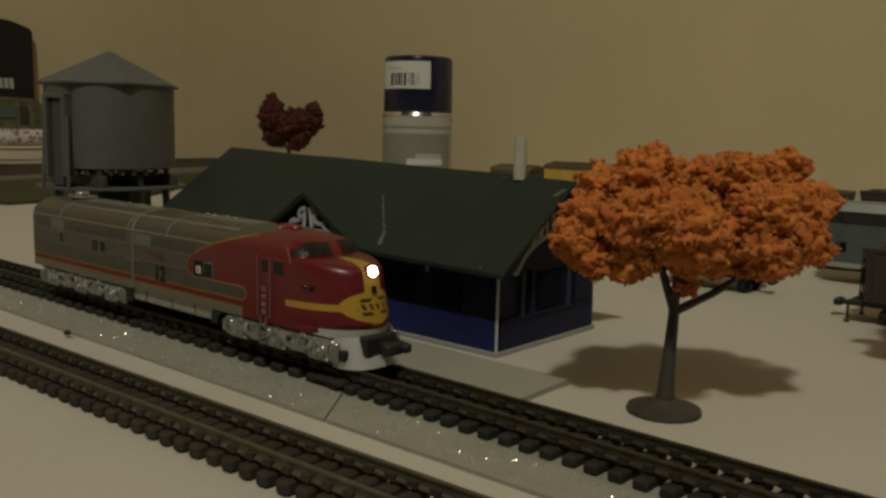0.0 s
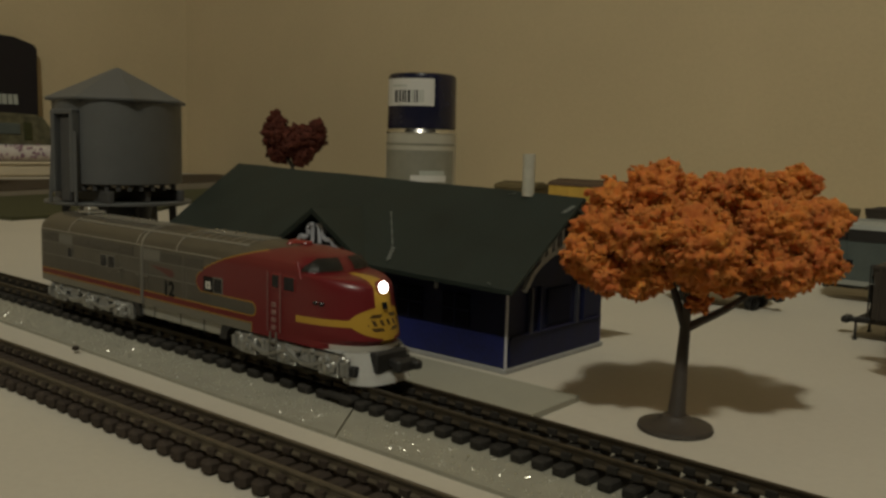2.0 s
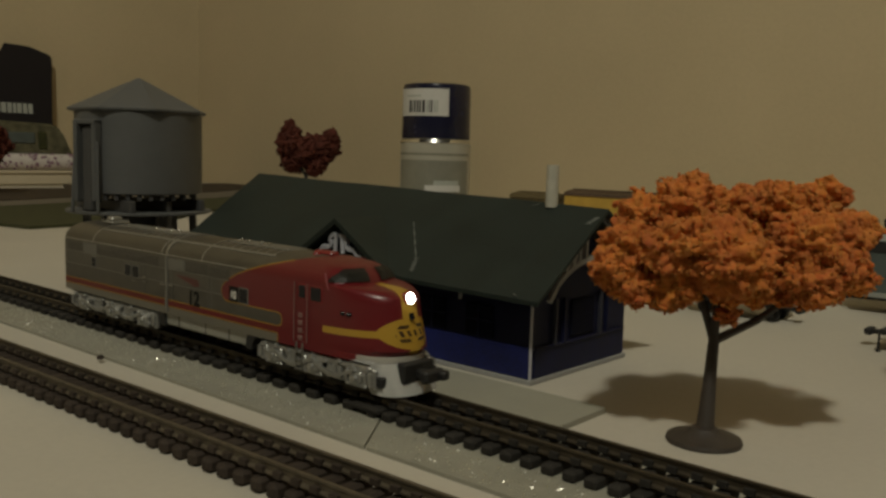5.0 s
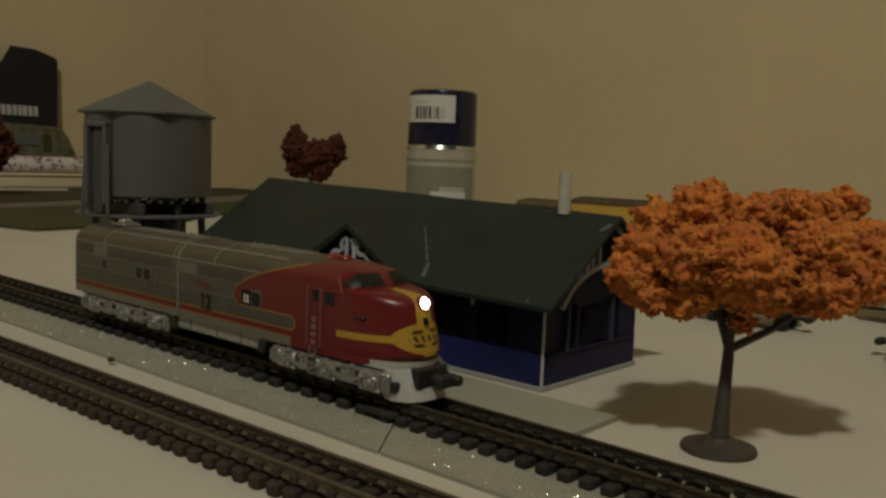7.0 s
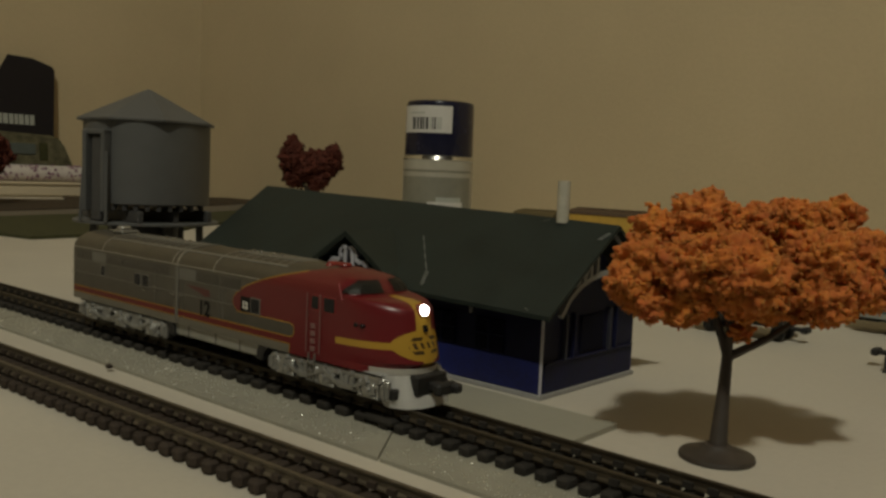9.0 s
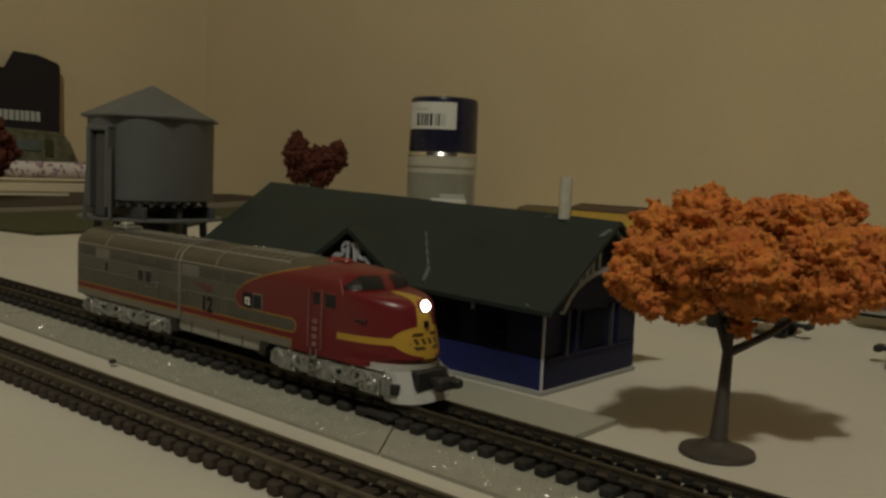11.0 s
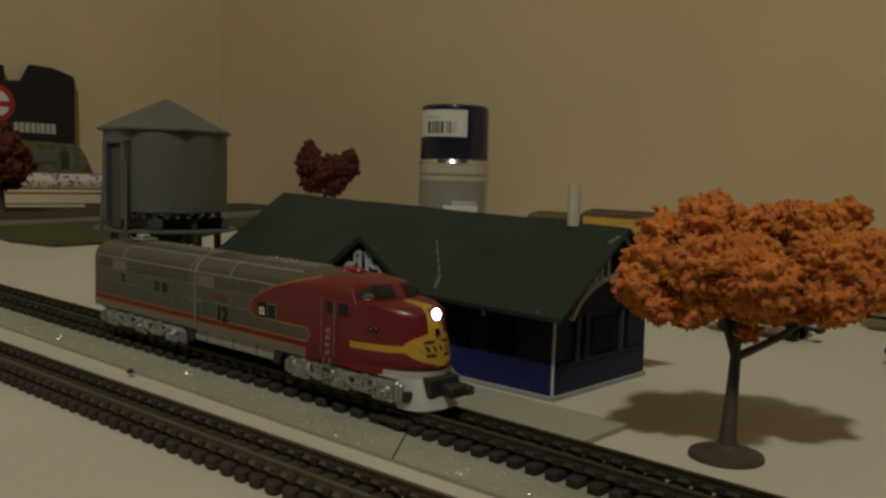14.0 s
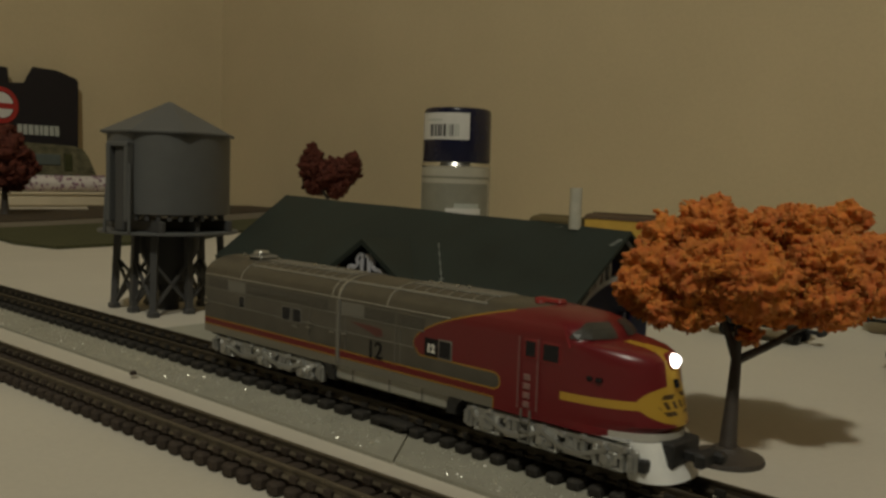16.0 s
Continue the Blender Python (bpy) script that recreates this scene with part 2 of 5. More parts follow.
for leg in range(4):
    bm = bmesh.new()
    box(bm, (-0.03, -0.03, -0.75), (0.03, 0.03, -0.03), 0.003)
    o = link("table_leg", bm, M_TRUNK)
    o.location = ((-1.05, 0.65)[leg % 2], (-0.52, 0.55)[leg // 2], 0)
    o.parent = bpy.data.objects["table_top"]


# ---- roadbed, platform and tracks ----
LANE_Y = -0.0400


def roadbed():
    for a, b in ((-0.52, -0.178), (-0.1775, 0.0008), (0.0013, 0.30)):
        bm = bmesh.new()
        ya, yb = -0.0612 + 0.003 * a, -0.0612 + 0.003 * b
        # the strips are cut aslant: offsets of each end at the near and the far edge
        cut = lambda x: (0.0050, -0.0165) if abs(x) < 0.01 else (0.006, -0.006) if -0.3 < x < 0.2 else (0, 0)
        slab(bm, [(a + cut(a)[0], ya), (b + cut(b)[0], yb), (b + cut(b)[1], -0.0310), (a + cut(a)[1], -0.0310)], -0.001, -0.0002)
        o = tagged(link("roadbed_strip", bm, M_FOAM), "thin grey glittery roadbed strip under the track", "roadbed", "roadbed strips")
        rnd = random.Random(int(1000 * (a + 1)))
        g = bmesh.new()
        for k in range(int((b - a) * 4200)):
            x = rnd.uniform(a + 0.004, b - 0.004)
            y = rnd.uniform(-0.0603 + 0.003 * x, -0.0490)
            s = rnd.choice((0.00008, 0.00010, 0.00012, 0.00015, 0.00022))
            m = Matrix.Translation((x, y, -0.0001)) @ Euler((rnd.uniform(-1.0, 1.0), rnd.uniform(-1.0, 1.0), rnd.uniform(0, 3))).to_matrix().to_4x4()
            bmesh.ops.create_cone(g, cap_ends=True, segments=5, radius1=s, radius2=s * 0.7, depth=0.00012, matrix=m)
        tagged(link("glitter", g, M_SPARK, o), kind="stuff")
    bm = bmesh.new()
    slab(bm, [(-0.145, -0.0300), (0.0260, -0.0300), (0.0254, -0.0066), (-0.145, -0.0040)], -0.001, 0.0003)
    tagged(link("station_platform", bm, M_CARD), "thin grey-beige card platform before the depot", "platform")


def tie_mesh(name, length, material, width=0.0029, under=0.0, round_=0.00035):
    bm = bmesh.new()
    box(bm, (-width / 2, -length / 2, -under), (width / 2, length / 2, 0.0019), round_)
    for v in bm.verts:
        if abs(v.co.y) > length / 2 - 0.0009 and v.co.z > 0.0008:
            v.co.z -= 0.0006
    me = bpy.data.meshes.new(name)
    bm.to_mesh(me); bm.free()
    me.materials.append(material)
    return me


def track(at, rz, x0, x1, tie_material, pitch, lift, label, joints=(), under=0.0, rail=None, tie_width=0.0028):
    tr = thing("railway_track", at, rz, label, "track", "tracks")
    half = 0.0044
    for s in (-1, 1):
        bm = bmesh.new()
        prof = [(-0.0008, 0), (0.0008, 0), (0.0008, 0.0003), (0.00022, 0.0006), (0.00022, 0.0015), (0.00042, 0.0017), (0.00042, 0.0021), (-0.00042, 0.0021), (-0.00042, 0.0017), (-0.00022, 0.0015), (-0.00022, 0.0006), (-0.0008, 0.0003)]
        prism(bm, prof, x1 - x0, Matrix.Translation((x1, s * half, lift + 0.0019)) @ Matrix.Rotation(radians(90), 4, "Z"))
        link("rail", bm, rail or M_RAIL, tr)
    me = tie_mesh("tie", 0.0137 if rail else 0.0156, tie_material, width=tie_width, under=under, round_=0.0006 if rail else 0.0004)
    rnd = random.Random(5)
    x = x0 + 0.001
    while x < x1:
        t = link_mesh("tie", me, None, tr)
        t.matrix_basis = pose(x + rnd.uniform(-0.00012, 0.00012), rnd.uniform(-0.0001, 0.0001), lift, 0, 0, rnd.uniform(-0.8, 0.8))
        x += pitch
    clips = bmesh.new()
    x = x0 + 0.001
    while x < x1:
        for s in (-1, 1):
            for d in (-0.00085, 0.00085):
                box(clips, (x - 0.0009, s * half + d - 0.0004, lift + 0.0019), (x + 0.0009, s * half + d + 0.0004, lift + 0.0030))
        x += pitch
    tagged(link("rail_fastening", clips, tie_material, tr), kind="stuff")
    for jx in joints:
        for s in (-1, 1):
            bm = bmesh.new()
            box(bm, (jx - 0.005, s * half - 0.0009, lift + 0.0021), (jx + 0.005, s * half + 0.0009, lift + 0.0032), 0.0003)
            link("rail_joiner", bm, M_RAIL, tr, label="metal rail joiner")
        bm = bmesh.new()
        box(bm, (jx - 0.0050, -0.0079, lift + 0.0001), (jx + 0.0036, 0.0079, lift + 0.0018), 0.0006)
        link("joint_tie", bm, tie_material, tr, label="wide black tie under the rail joint")
    return tr


# ---- station depot ----
def depot():
    dp = thing("station_depot", (0, 0, 0), 0, "small navy blue card station depot with a dark green roof", "building")
    L, D, H = 0.132, 0.045, 0.0195
    bm = bmesh.new(); box(bm, (-L - 0.0009, -0.0006, -0.001), (0.0007, D + 0.0007, 0.0003), 0.0002)
    part("base_plate", bm, M_TRIMGREY, dp, label="thin grey base edge")
    # walls with thickness, upper part navy, lower part blue
    T = 0.0012
    bm = bmesh.new()
    gable = [(0, 0.008), (D, 0.008), (D, H), (D / 2, H + 0.0175), (0, H)]
    prism(bm, gable, T, Matrix.Rotation(radians(90), 4, "Z"))
    part("gable_wall", bm, M_NAVY, dp)
    bm = bmesh.new()
    prism(bm, gable, T, Matrix.Translation((-L + T, 0, 0)) @ Matrix.Rotation(radians(90), 4, "Z"))
    part("gable_wall", bm, M_NAVY, dp)
    for y in (0, D - T):
        bm = bmesh.new(); box(bm, (-L + T, y, 0.008), (-T, y + T, H + 0.002)); part("long_wall", bm, M_NAVY, dp)
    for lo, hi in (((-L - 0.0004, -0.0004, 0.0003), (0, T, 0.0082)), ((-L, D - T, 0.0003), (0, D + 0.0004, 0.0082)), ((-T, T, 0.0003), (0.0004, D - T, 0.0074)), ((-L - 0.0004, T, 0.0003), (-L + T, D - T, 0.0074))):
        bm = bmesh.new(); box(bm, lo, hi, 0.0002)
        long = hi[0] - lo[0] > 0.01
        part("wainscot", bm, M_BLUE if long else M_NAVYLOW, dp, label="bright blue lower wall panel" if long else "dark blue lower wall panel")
    bm = bmesh.new(); box(bm, (-0.0001, -0.0006, 0.0003), (0.0005, 0.0002, H - 0.0005), 0.0002)
    part("corner_post", bm, M_TRIMWHITE, dp, label="white corner post")
    bm = bmesh.new(); box(bm, (0.0003, 0.0012, 0.0074), (0.0009, D - 0.001, 0.0082), 0.0002)
    part("sill_rail", bm, M_NAVY, dp)
    # windows and doors
    for x in (-0.016, -0.032, -0.085, -0.105, -0.122):
        bm = bmesh.new(); box(bm, (x - 0.0045, -0.0006, 0.0088), (x + 0.0045, 0.0002, 0.0172), 0.0002)
        w = part("window", bm, M_DEPOTWIN, dp)
        bm = bmesh.new(); box(bm, (x - 0.0002, -0.0009, 0.0088), (x + 0.0002, -0.0004, 0.0172)); box(bm, (x - 0.0045, -0.0009, 0.0130), (x + 0.0045, -0.0004, 0.0134))
        part("glazing_bar", bm, M_NAVY, w)
    bm = bmesh.new(); box(bm, (-0.047, -0.0008, 0.0003), (-0.040, 0.0002, 0.0165), 0.0002); part("door", bm, M_BLACK, dp)
    for y in (0.0225,):
        bm = bmesh.new(); box(bm, (-0.0002, y - 0.0055, 0.0090), (0.0006, y + 0.0055, 0.0185), 0.0002)
        part("window", bm, M_DEPOTWIN, dp)
    for y in (0.0095, 0.0135, 0.0310, 0.0345):
        bm = bmesh.new(); box(bm, (0, y - 0.0005, 0.0078), (0.0011, y + 0.0005, 0.0195), 0.0001)
        part("pilaster", bm, M_DIMTRIM if y in (0.0095, 0.0310) else M_NAVY, dp)
    # roof, a little out of level
    roof = part("roof", roof_mesh(L), M_ROOF, dp, label="dark green card roof with pale scuffs")
    # scuffs of pale glue
    for (xa, xb, y0, y1, w) in ((-0.0496, -0.0370, 0.0101, -0.0020, 0.00034), (-0.0374, -0.0352, -0.0014, -0.0058, 0.0008), (0.0045, 0.0058, 0.0165, 0.0190, 0.0009), (-0.0790, -0.0750, 0.0216, 0.0222, 0.0006), (-0.016, -0.014, 0.0205, 0.0212, 0.0005), (-0.0010, 0.0002, -0.0066, -0.0071, 0.0004)):
        bm = bmesh.new()
        rows = []
        for k in range(13):
            x, y = xa + (xb - xa) * k / 12, y0 + (y1 - y0) * k / 12
            ww = w * (0.65 + 0.35 * math.sin(k * 2.1))
            rows.append([bm.verts.new((x - ww, y - ww * 0.3, roof_z(x - ww, y) + 0.00035)), bm.verts.new((x + ww, y + ww * 0.3, roof_z(x + ww, y) + 0.00035))])
        for a, b in zip(rows, rows[1:]):
            bm.faces.new((a[0], a[1], b[1], b[0]))
        bmesh.ops.solidify(bm, geom=bm.faces[:], thickness=0.0001)
        part("scuff", bm, M_SCUFF, roof, label="pale glue scuff")
    # open fretwork in the gable overhang
    bm = bmesh.new()
    xg, N = 0.0042, 14
    zt = lambda y: roof_z(0.0045, y) - 0.0011
    zb = lambda y: H - 0.0005 + 0.0108 * max(0.0, 1 - ((y - D / 2) / 0.0218) ** 2) ** 0.62
    for k in range(N):
        ya, yb = 0.001 + (D - 0.002) * k / N, 0.001 + (D - 0.002) * (k + 1) / N
        beam(bm, (xg, ya, zb(ya)), (xg, yb, zb(yb)), 0.0011, 0.0013)
        ta, tb = (zt(ya), zt(yb))
        beam(bm, (xg, ya, ta), (xg, yb, tb), 0.0010, 0.0012)
    for y in (0.0075, 0.0105, 0.0135, 0.0165, 0.0285, 0.0315, 0.0345, 0.0375):
        beam(bm, (xg, y, zb(y)), (xg, y, zt(y)), 0.0010, 0.0010)
    for y, d in ((0.0075, 0.003), (0.0105, 0.003), (0.0315, -0.003), (0.0345, -0.003)):
        beam(bm, (xg, y, zb(y)), (xg, y + d, zt(y + d)), 0.0009, 0.0009)
    part("gable_fretwork", bm, M_TRIMGREY, dp, label="pale grey arched gable truss")
    # front gable dormer with white fretwork
    xc, yf, za = -0.0625, -0.0085, 0.0362
    bm = bmesh.new()
    for s, hw in ((-1, 0.0200), (1, 0.0200)):
        back = lambda x, z: 0.0225 - (0.0424 - 0.027 * x - z) / 0.70
        pts = [(xc, yf, za), (xc, back(xc, za), za), (xc + s * hw, back(xc + s * hw, za - 0.64 * hw), za - 0.64 * hw), (xc + s * hw, yf, za - 0.64 * hw)]
        vs = [bm.verts.new(p) for p in pts]
        lo = [bm.verts.new((p[0], p[1], p[2] - 0.0017)) for p in pts]
        bm.faces.new(vs); bm.faces.new(lo[::-1])
        for k in range(4):
            j = (k + 1) % 4
            bm.faces.new((vs[k], lo[k], lo[j], vs[j]))
    dr = part("dormer_roof", bm, M_ROOF, dp)
    bm = bmesh.new()
    prism(bm, [(xc - 0.0165, za - 0.0120), (xc + 0.0165, za - 0.0120), (xc, za - 0.0014)], 0.0008, Matrix.Translation((0, yf + 0.0052, 0)))
    part("dormer_wall", bm, M_NAVY, dr)
    bm = bmesh.new()
    for s in (-1, 1):
        P = [(0.0005, -0.0050), (0.0022, -0.0046), (0.0034, -0.0060), (0.0030, -0.0078), (0.0046, -0.0088), (0.0064, -0.0084), (0.0076, -0.0100), (0.0104, -0.0108)]
        for a, b in zip(P, P[1:]):
            beam(bm, (xc + s * a[0], yf + 0.0018, za + a[1]), (xc + s * b[0], yf + 0.0018, za + b[1]), 0.0012, 0.0010)
        rod(bm, (xc + s * 0.0012, yf + 0.0018, za - 0.0048), (xc + s * 0.0016, yf + 0.0018, za - 0.0100), 0.0006)
    box(bm, (xc - 0.0100, yf + 0.0014, za - 0.0114), (xc + 0.0100, yf + 0.0024, za - 0.0103), 0.0002)
    part("dormer_fretwork", bm, M_TRIMWHITE, dr, label="white curled fretwork")
    # eave brackets
    for x in (-0.0185, -0.0395, -0.095):
        bm = bmesh.new()
        beam(bm, (x, -0.0052, roof_z(x, -0.0052) - 0.001), (x, -0.0052, roof_z(x, -0.0052) - 0.0048), 0.0007, 0.0007)
        part("eave_bracket", bm, M_TRIMGREY, dp)
    bm = bmesh.new()
    x, y = -0.0102, 0.0216
    lathe(bm, [(0.0017, 0.0008), (0.0017, 0.0120), (0.0011, 0.0120), (0.0011, 0.006)], 14, Matrix.Translation((x, y, roof_z(x, y) - 0.0012)), cap=False)
    part("chimney", bm, M_CHIMNEY, dp, True, "pale translucent tube chimney")


def roof_z(x, y):
    """Height of the depot roof's upper face."""
    ridge = 0.0424 - 0.027 * x
    return ridge - 0.70 * abs(y - 0.0225)


def roof_mesh(L):
    bm = bmesh.new()
    x0, x1, yl, yh, t = -L - 0.0065, 0.0068, -0.0075, 0.0525, 0.0011
    n = 10
    top, bot = [], []
    for i in range(n + 1):
        x = x0 + (x1 - x0) * i / n
        row = [(x, y, roof_z(x, y) + 0.00012 * math.sin(i * 1.7 + y * 300)) for y in (yl, 0.008, 0.0225, 0.037, yh)]
        top.append([bm.verts.new(p) for p in row])
        bot.append([bm.verts.new((p[0], p[1], p[2] - t)) for p in row])
    for i in range(n):
        for k in range(4):
            bm.faces.new((top[i][k], top[i + 1][k], top[i + 1][k + 1], top[i][k + 1]))
            bm.faces.new((bot[i][k + 1], bot[i + 1][k + 1], bot[i + 1][k], bot[i][k]))
        for k in (0, 4):
            bm.faces.new((top[i][k], bot[i][k], bot[i + 1][k], top[i + 1][k]))
    for r, s in ((top[0], bot[0]), (top[-1], bot[-1])):
        for k in range(4):
            bm.faces.new((r[k], r[k + 1], s[k + 1], s[k]))
    return bm


# ---- water tower ----
def water_tower():
    wt = thing("water_tower", (-0.188, 0.0035, 0), 0, "grey plastic model water tower with a pointed roof", "water tower")
    bm = bmesh.new(); lathe(bm, [(0.0226, 0.0371), (0.0231, 0.0375), (0.0231, 0.0680), (0.0220, 0.0682)], 48)
    tank = part("tank", bm, M_GREYPLASTIC, wt, True)
    bm = bmesh.new(); lathe(bm, [(0.0253, 0.0672), (0.0257, 0.0676), (0.0257, 0.0682), (0.0010, 0.0802), (0.0002, 0.0804)], 8, Matrix.Rotation(radians(28), 4, "Z"))
    part("roof", bm, M_GREYPLASTIC, wt)
    bm = bmesh.new()
    for k in range(8):
        t = radians(28 + 45 * k)
        lathe(bm, [(0.0006, 0.0648), (0.0012, 0.0670)], 6, Matrix.Translation((0.0222 * math.cos(t), 0.0222 * math.sin(t), 0)))
    part("eave_brackets", bm, M_DARKGREY, wt)
    bm = bmesh.new(); lathe(bm, [(0.0262, 0.0297), (0.0266, 0.0300), (0.0266, 0.0306), (0.0262, 0.0308)], 40)
    part("walkway", bm, M_GREYPLASTIC, wt)
    TURN = Matrix.Rotation(radians(60), 4, "Z")
    for k in range(-5, 6):
        x = k * 0.0039
        w = math.sqrt(max(0.0, 0.0222 ** 2 - x * x))
        bm = bmesh.new(); box(bm, (x - 0.0008, -w, 0.0350), (x + 0.0008, w, 0.0371), 0.0002, TURN); part("joist", bm, M_DARKGREY, wt)
    for y in (-0.0143, 0, 0.0143):
        bm = bmesh.new(); box(bm, (-0.0205, y - 0.0011, 0.0308), (0.0205, y + 0.0011, 0.0350), 0.0003); part("girder", bm, M_DARKGREY, wt)
    P = (-0.0143, 0, 0.0143)
    for x in P:
        for y in P:
            bm = bmesh.new()
            beam(bm, (x * 1.05, y * 1.05, 0.0), (x * 0.98, y * 0.98, 0.0297), 0.0024, 0.0024)
            lg = part("leg", bm, M_DARKGREY, wt)
            bm = bmesh.new(); box(bm, (x * 1.05 - 0.0018, y * 1.05 - 0.0018, -0.001), (x * 1.05 + 0.0018, y * 1.05 + 0.0018, 0.0012), 0.0003); part("footing", bm, M_DARKGREY, lg)
    for a in P:
        for u in (-1, 1):
            for (p, q) in (((a, u * 0.0143, 0.002), (a, 0, 0.019)), ((u * 0.0143, a, 0.002), (0, a, 0.019))):
                bm = bmesh.new(); beam(bm, p, q, 0.0012, 0.0010); part("brace", bm, M_DARKGREY, wt)
                bm = bmesh.new(); beam(bm, (p[0], p[1], 0.019), (q[0], q[1], 0.003), 0.0010, 0.0010); part("brace", bm, M_DARKGREY, wt)
    bm = bmesh.new(); lathe(bm, [(0.0050, 0.0095), (0.0056, 0.011), (0.0115, 0.0225), (0.0120, 0.0297)], 16); part("riser", bm, M_BLACK, wt, True)
    bm = bmesh.new(); lathe(bm, [(0.0040, -0.001), (0.0040, 0.0095)], 12); part("riser_foot", bm, M_BLACK, wt, True)
    # spout cover and ladder at the side of the tank
    m = Matrix.Rotation(radians(-75), 4, "Z") @ Matrix.Diagonal((1.02, 0.84, 1, 1))
    bm = bmesh.new(); box(bm, (0.0222, -0.0062, 0.0345), (0.0262, -0.0040, 0.0635), 0.0003, m); box(bm, (0.0222, 0.0038, 0.0345), (0.0256, 0.0060, 0.0635), 0.0003, m)
    box(bm, (0.0222, -0.0062, 0.0620), (0.0258, 0.0060, 0.0638), 0.0003, m)
    sp = part("spout_guide", bm, M_GREYPLASTIC, wt)
    bm = bmesh.new(); box(bm, (0.0226, -0.0028, 0.0310), (0.0246, 0.0026, 0.0615), 0.0005, m); part("spout", bm, M_DARKGREY, sp)
    bm = bmesh.new(); rod(bm, m @ Vector((0.0255, -0.0048, 0.0605)), m @ Vector((0.0262, -0.0068, 0.0308)), 0.0007); rod(bm, m @ Vector((0.0245, 0.0062, 0.0560)), m @ Vector((0.0255, 0.0074, 0.0308)), 0.0006)
    part("counterweight_rod", bm, M_GREYPLASTIC, sp)


# ---- foam trees ----
def blob_template():
    bm = bmesh.new()
    bmesh.ops.create_icosphere(bm, subdivisions=2, radius=1.0)
    bm.verts.ensure_lookup_table()
    v = np.array([p.co[:] for p in bm.verts])
    f = np.array([[q.index for q in p.verts] for p in bm.faces])
    bm.free()
    return v, f


BLOB_V, BLOB_F = blob_template()


def swell(c, d, r):
    """Lumpy radius of a foam lobe in the direction d."""
    a, q = Vector(c) * 300, Vector(d)
    return 1 + 0.34 * noise.noise(a + q * 2.0) + 0.30 * noise.noise(a + q * (r * 640)) + 0.17 * noise.noise(a + q * (r * 1500)) + 0.10 * noise.noise(a + q * (r * 3200))


def foam(name, lobes, material, parent, count, grain, seed, flakes, core=0):
    """Foam foliage: many torn crumbs over a few lobes (centre, radius)."""
    rng = np.random.RandomState(seed)
    vs, fs, n = [], [], 0
    area = np.array([r * r for _, r in lobes])
    if core:
        bm = bmesh.new(); bmesh.ops.create_icosphere(bm, subdivisions=core, radius=1.0)
        unit = [v.co[:] for v in bm.verts]
        tri = np.array([[v.index for v in f.verts] for f in bm.faces]); bm.free()
        for c, r in lobes:
            s = np.array([swell(c, d, r) for d in unit])[:, None]
            vs.append(np.array(c) + np.array(unit) * s * r * 0.93 * np.array([1, 1, 0.92])); fs.append(tri + n); n += len(unit)
    for c, r in lobes:
        k = max(12, int(count * r * r / area.sum()))
        for i in range(k):
            d = rng.normal(size=3)
            d /= np.linalg.norm(d)
            bulge = swell(c, d, r)
            p = np.array(c) + d * r * bulge * rng.uniform(*((0.92, 0.99) if core else (0.70, 0.98))) * np.array([1, 1, 0.92])
            s = grain * rng.uniform(0.5, 1.0) * (1.0 + 0.9 * (rng.uniform() > 0.8))
            amp = 1 + 0.55 * rng.normal(size=(len(BLOB_V), 1)).clip(-1.4, 1.6)
            vs.append(p + BLOB_V * amp * s * rng.uniform(0.5, 1.6, size=3))
            fs.append(BLOB_F + n)
            n += len(BLOB_V)
    # frayed splinters standing out of the crumbs
    pick = rng.choice(np.arange(len(lobes) if core else 0, len(vs)), flakes)
    ends = rng.randint(0, len(BLOB_V), size=flakes)
    root = np.array([vs[i][j] for i, j in zip(pick, ends)])
    mid = np.array([vs[i].mean(0) for i in pick])
    out = root - mid
    out /= np.linalg.norm(out, axis=1, keepdims=True) + 1e-9
    a = rng.normal(size=(flakes, 3)) * 0.5 + out
    b = np.cross(a, rng.normal(size=(flakes, 3)))
    a /= np.linalg.norm(a, axis=1, keepdims=True)
    b /= np.linalg.norm(b, axis=1, keepdims=True)
    c = np.cross(a, b)
    size = max(grain, 0.0006) * rng.uniform(0.4, 1.1, size=(flakes, 1))
    base = root - out * size * 0.3
    tet = np.stack([base + b * size * 0.45, base - b * size * 0.25 + c * size * 0.4, base - b * size * 0.25 - c * size * 0.4, base + a * size * 1.1], 1).reshape(-1, 3)
    vs.append(tet)
    k = np.arange(flakes)[:, None] * 4 + n
    tri = np.concatenate([k + [0, 2, 1], k + [0, 1, 3], k + [1, 2, 3], k + [2, 0, 3]])
    faces = np.concatenate(fs + [tri]).tolist()
    me = bpy.data.meshes.new(name)
    me.from_pydata(np.concatenate(vs).tolist(), [], faces)
    return link_mesh(name, me, material, parent, True, sharp=180)


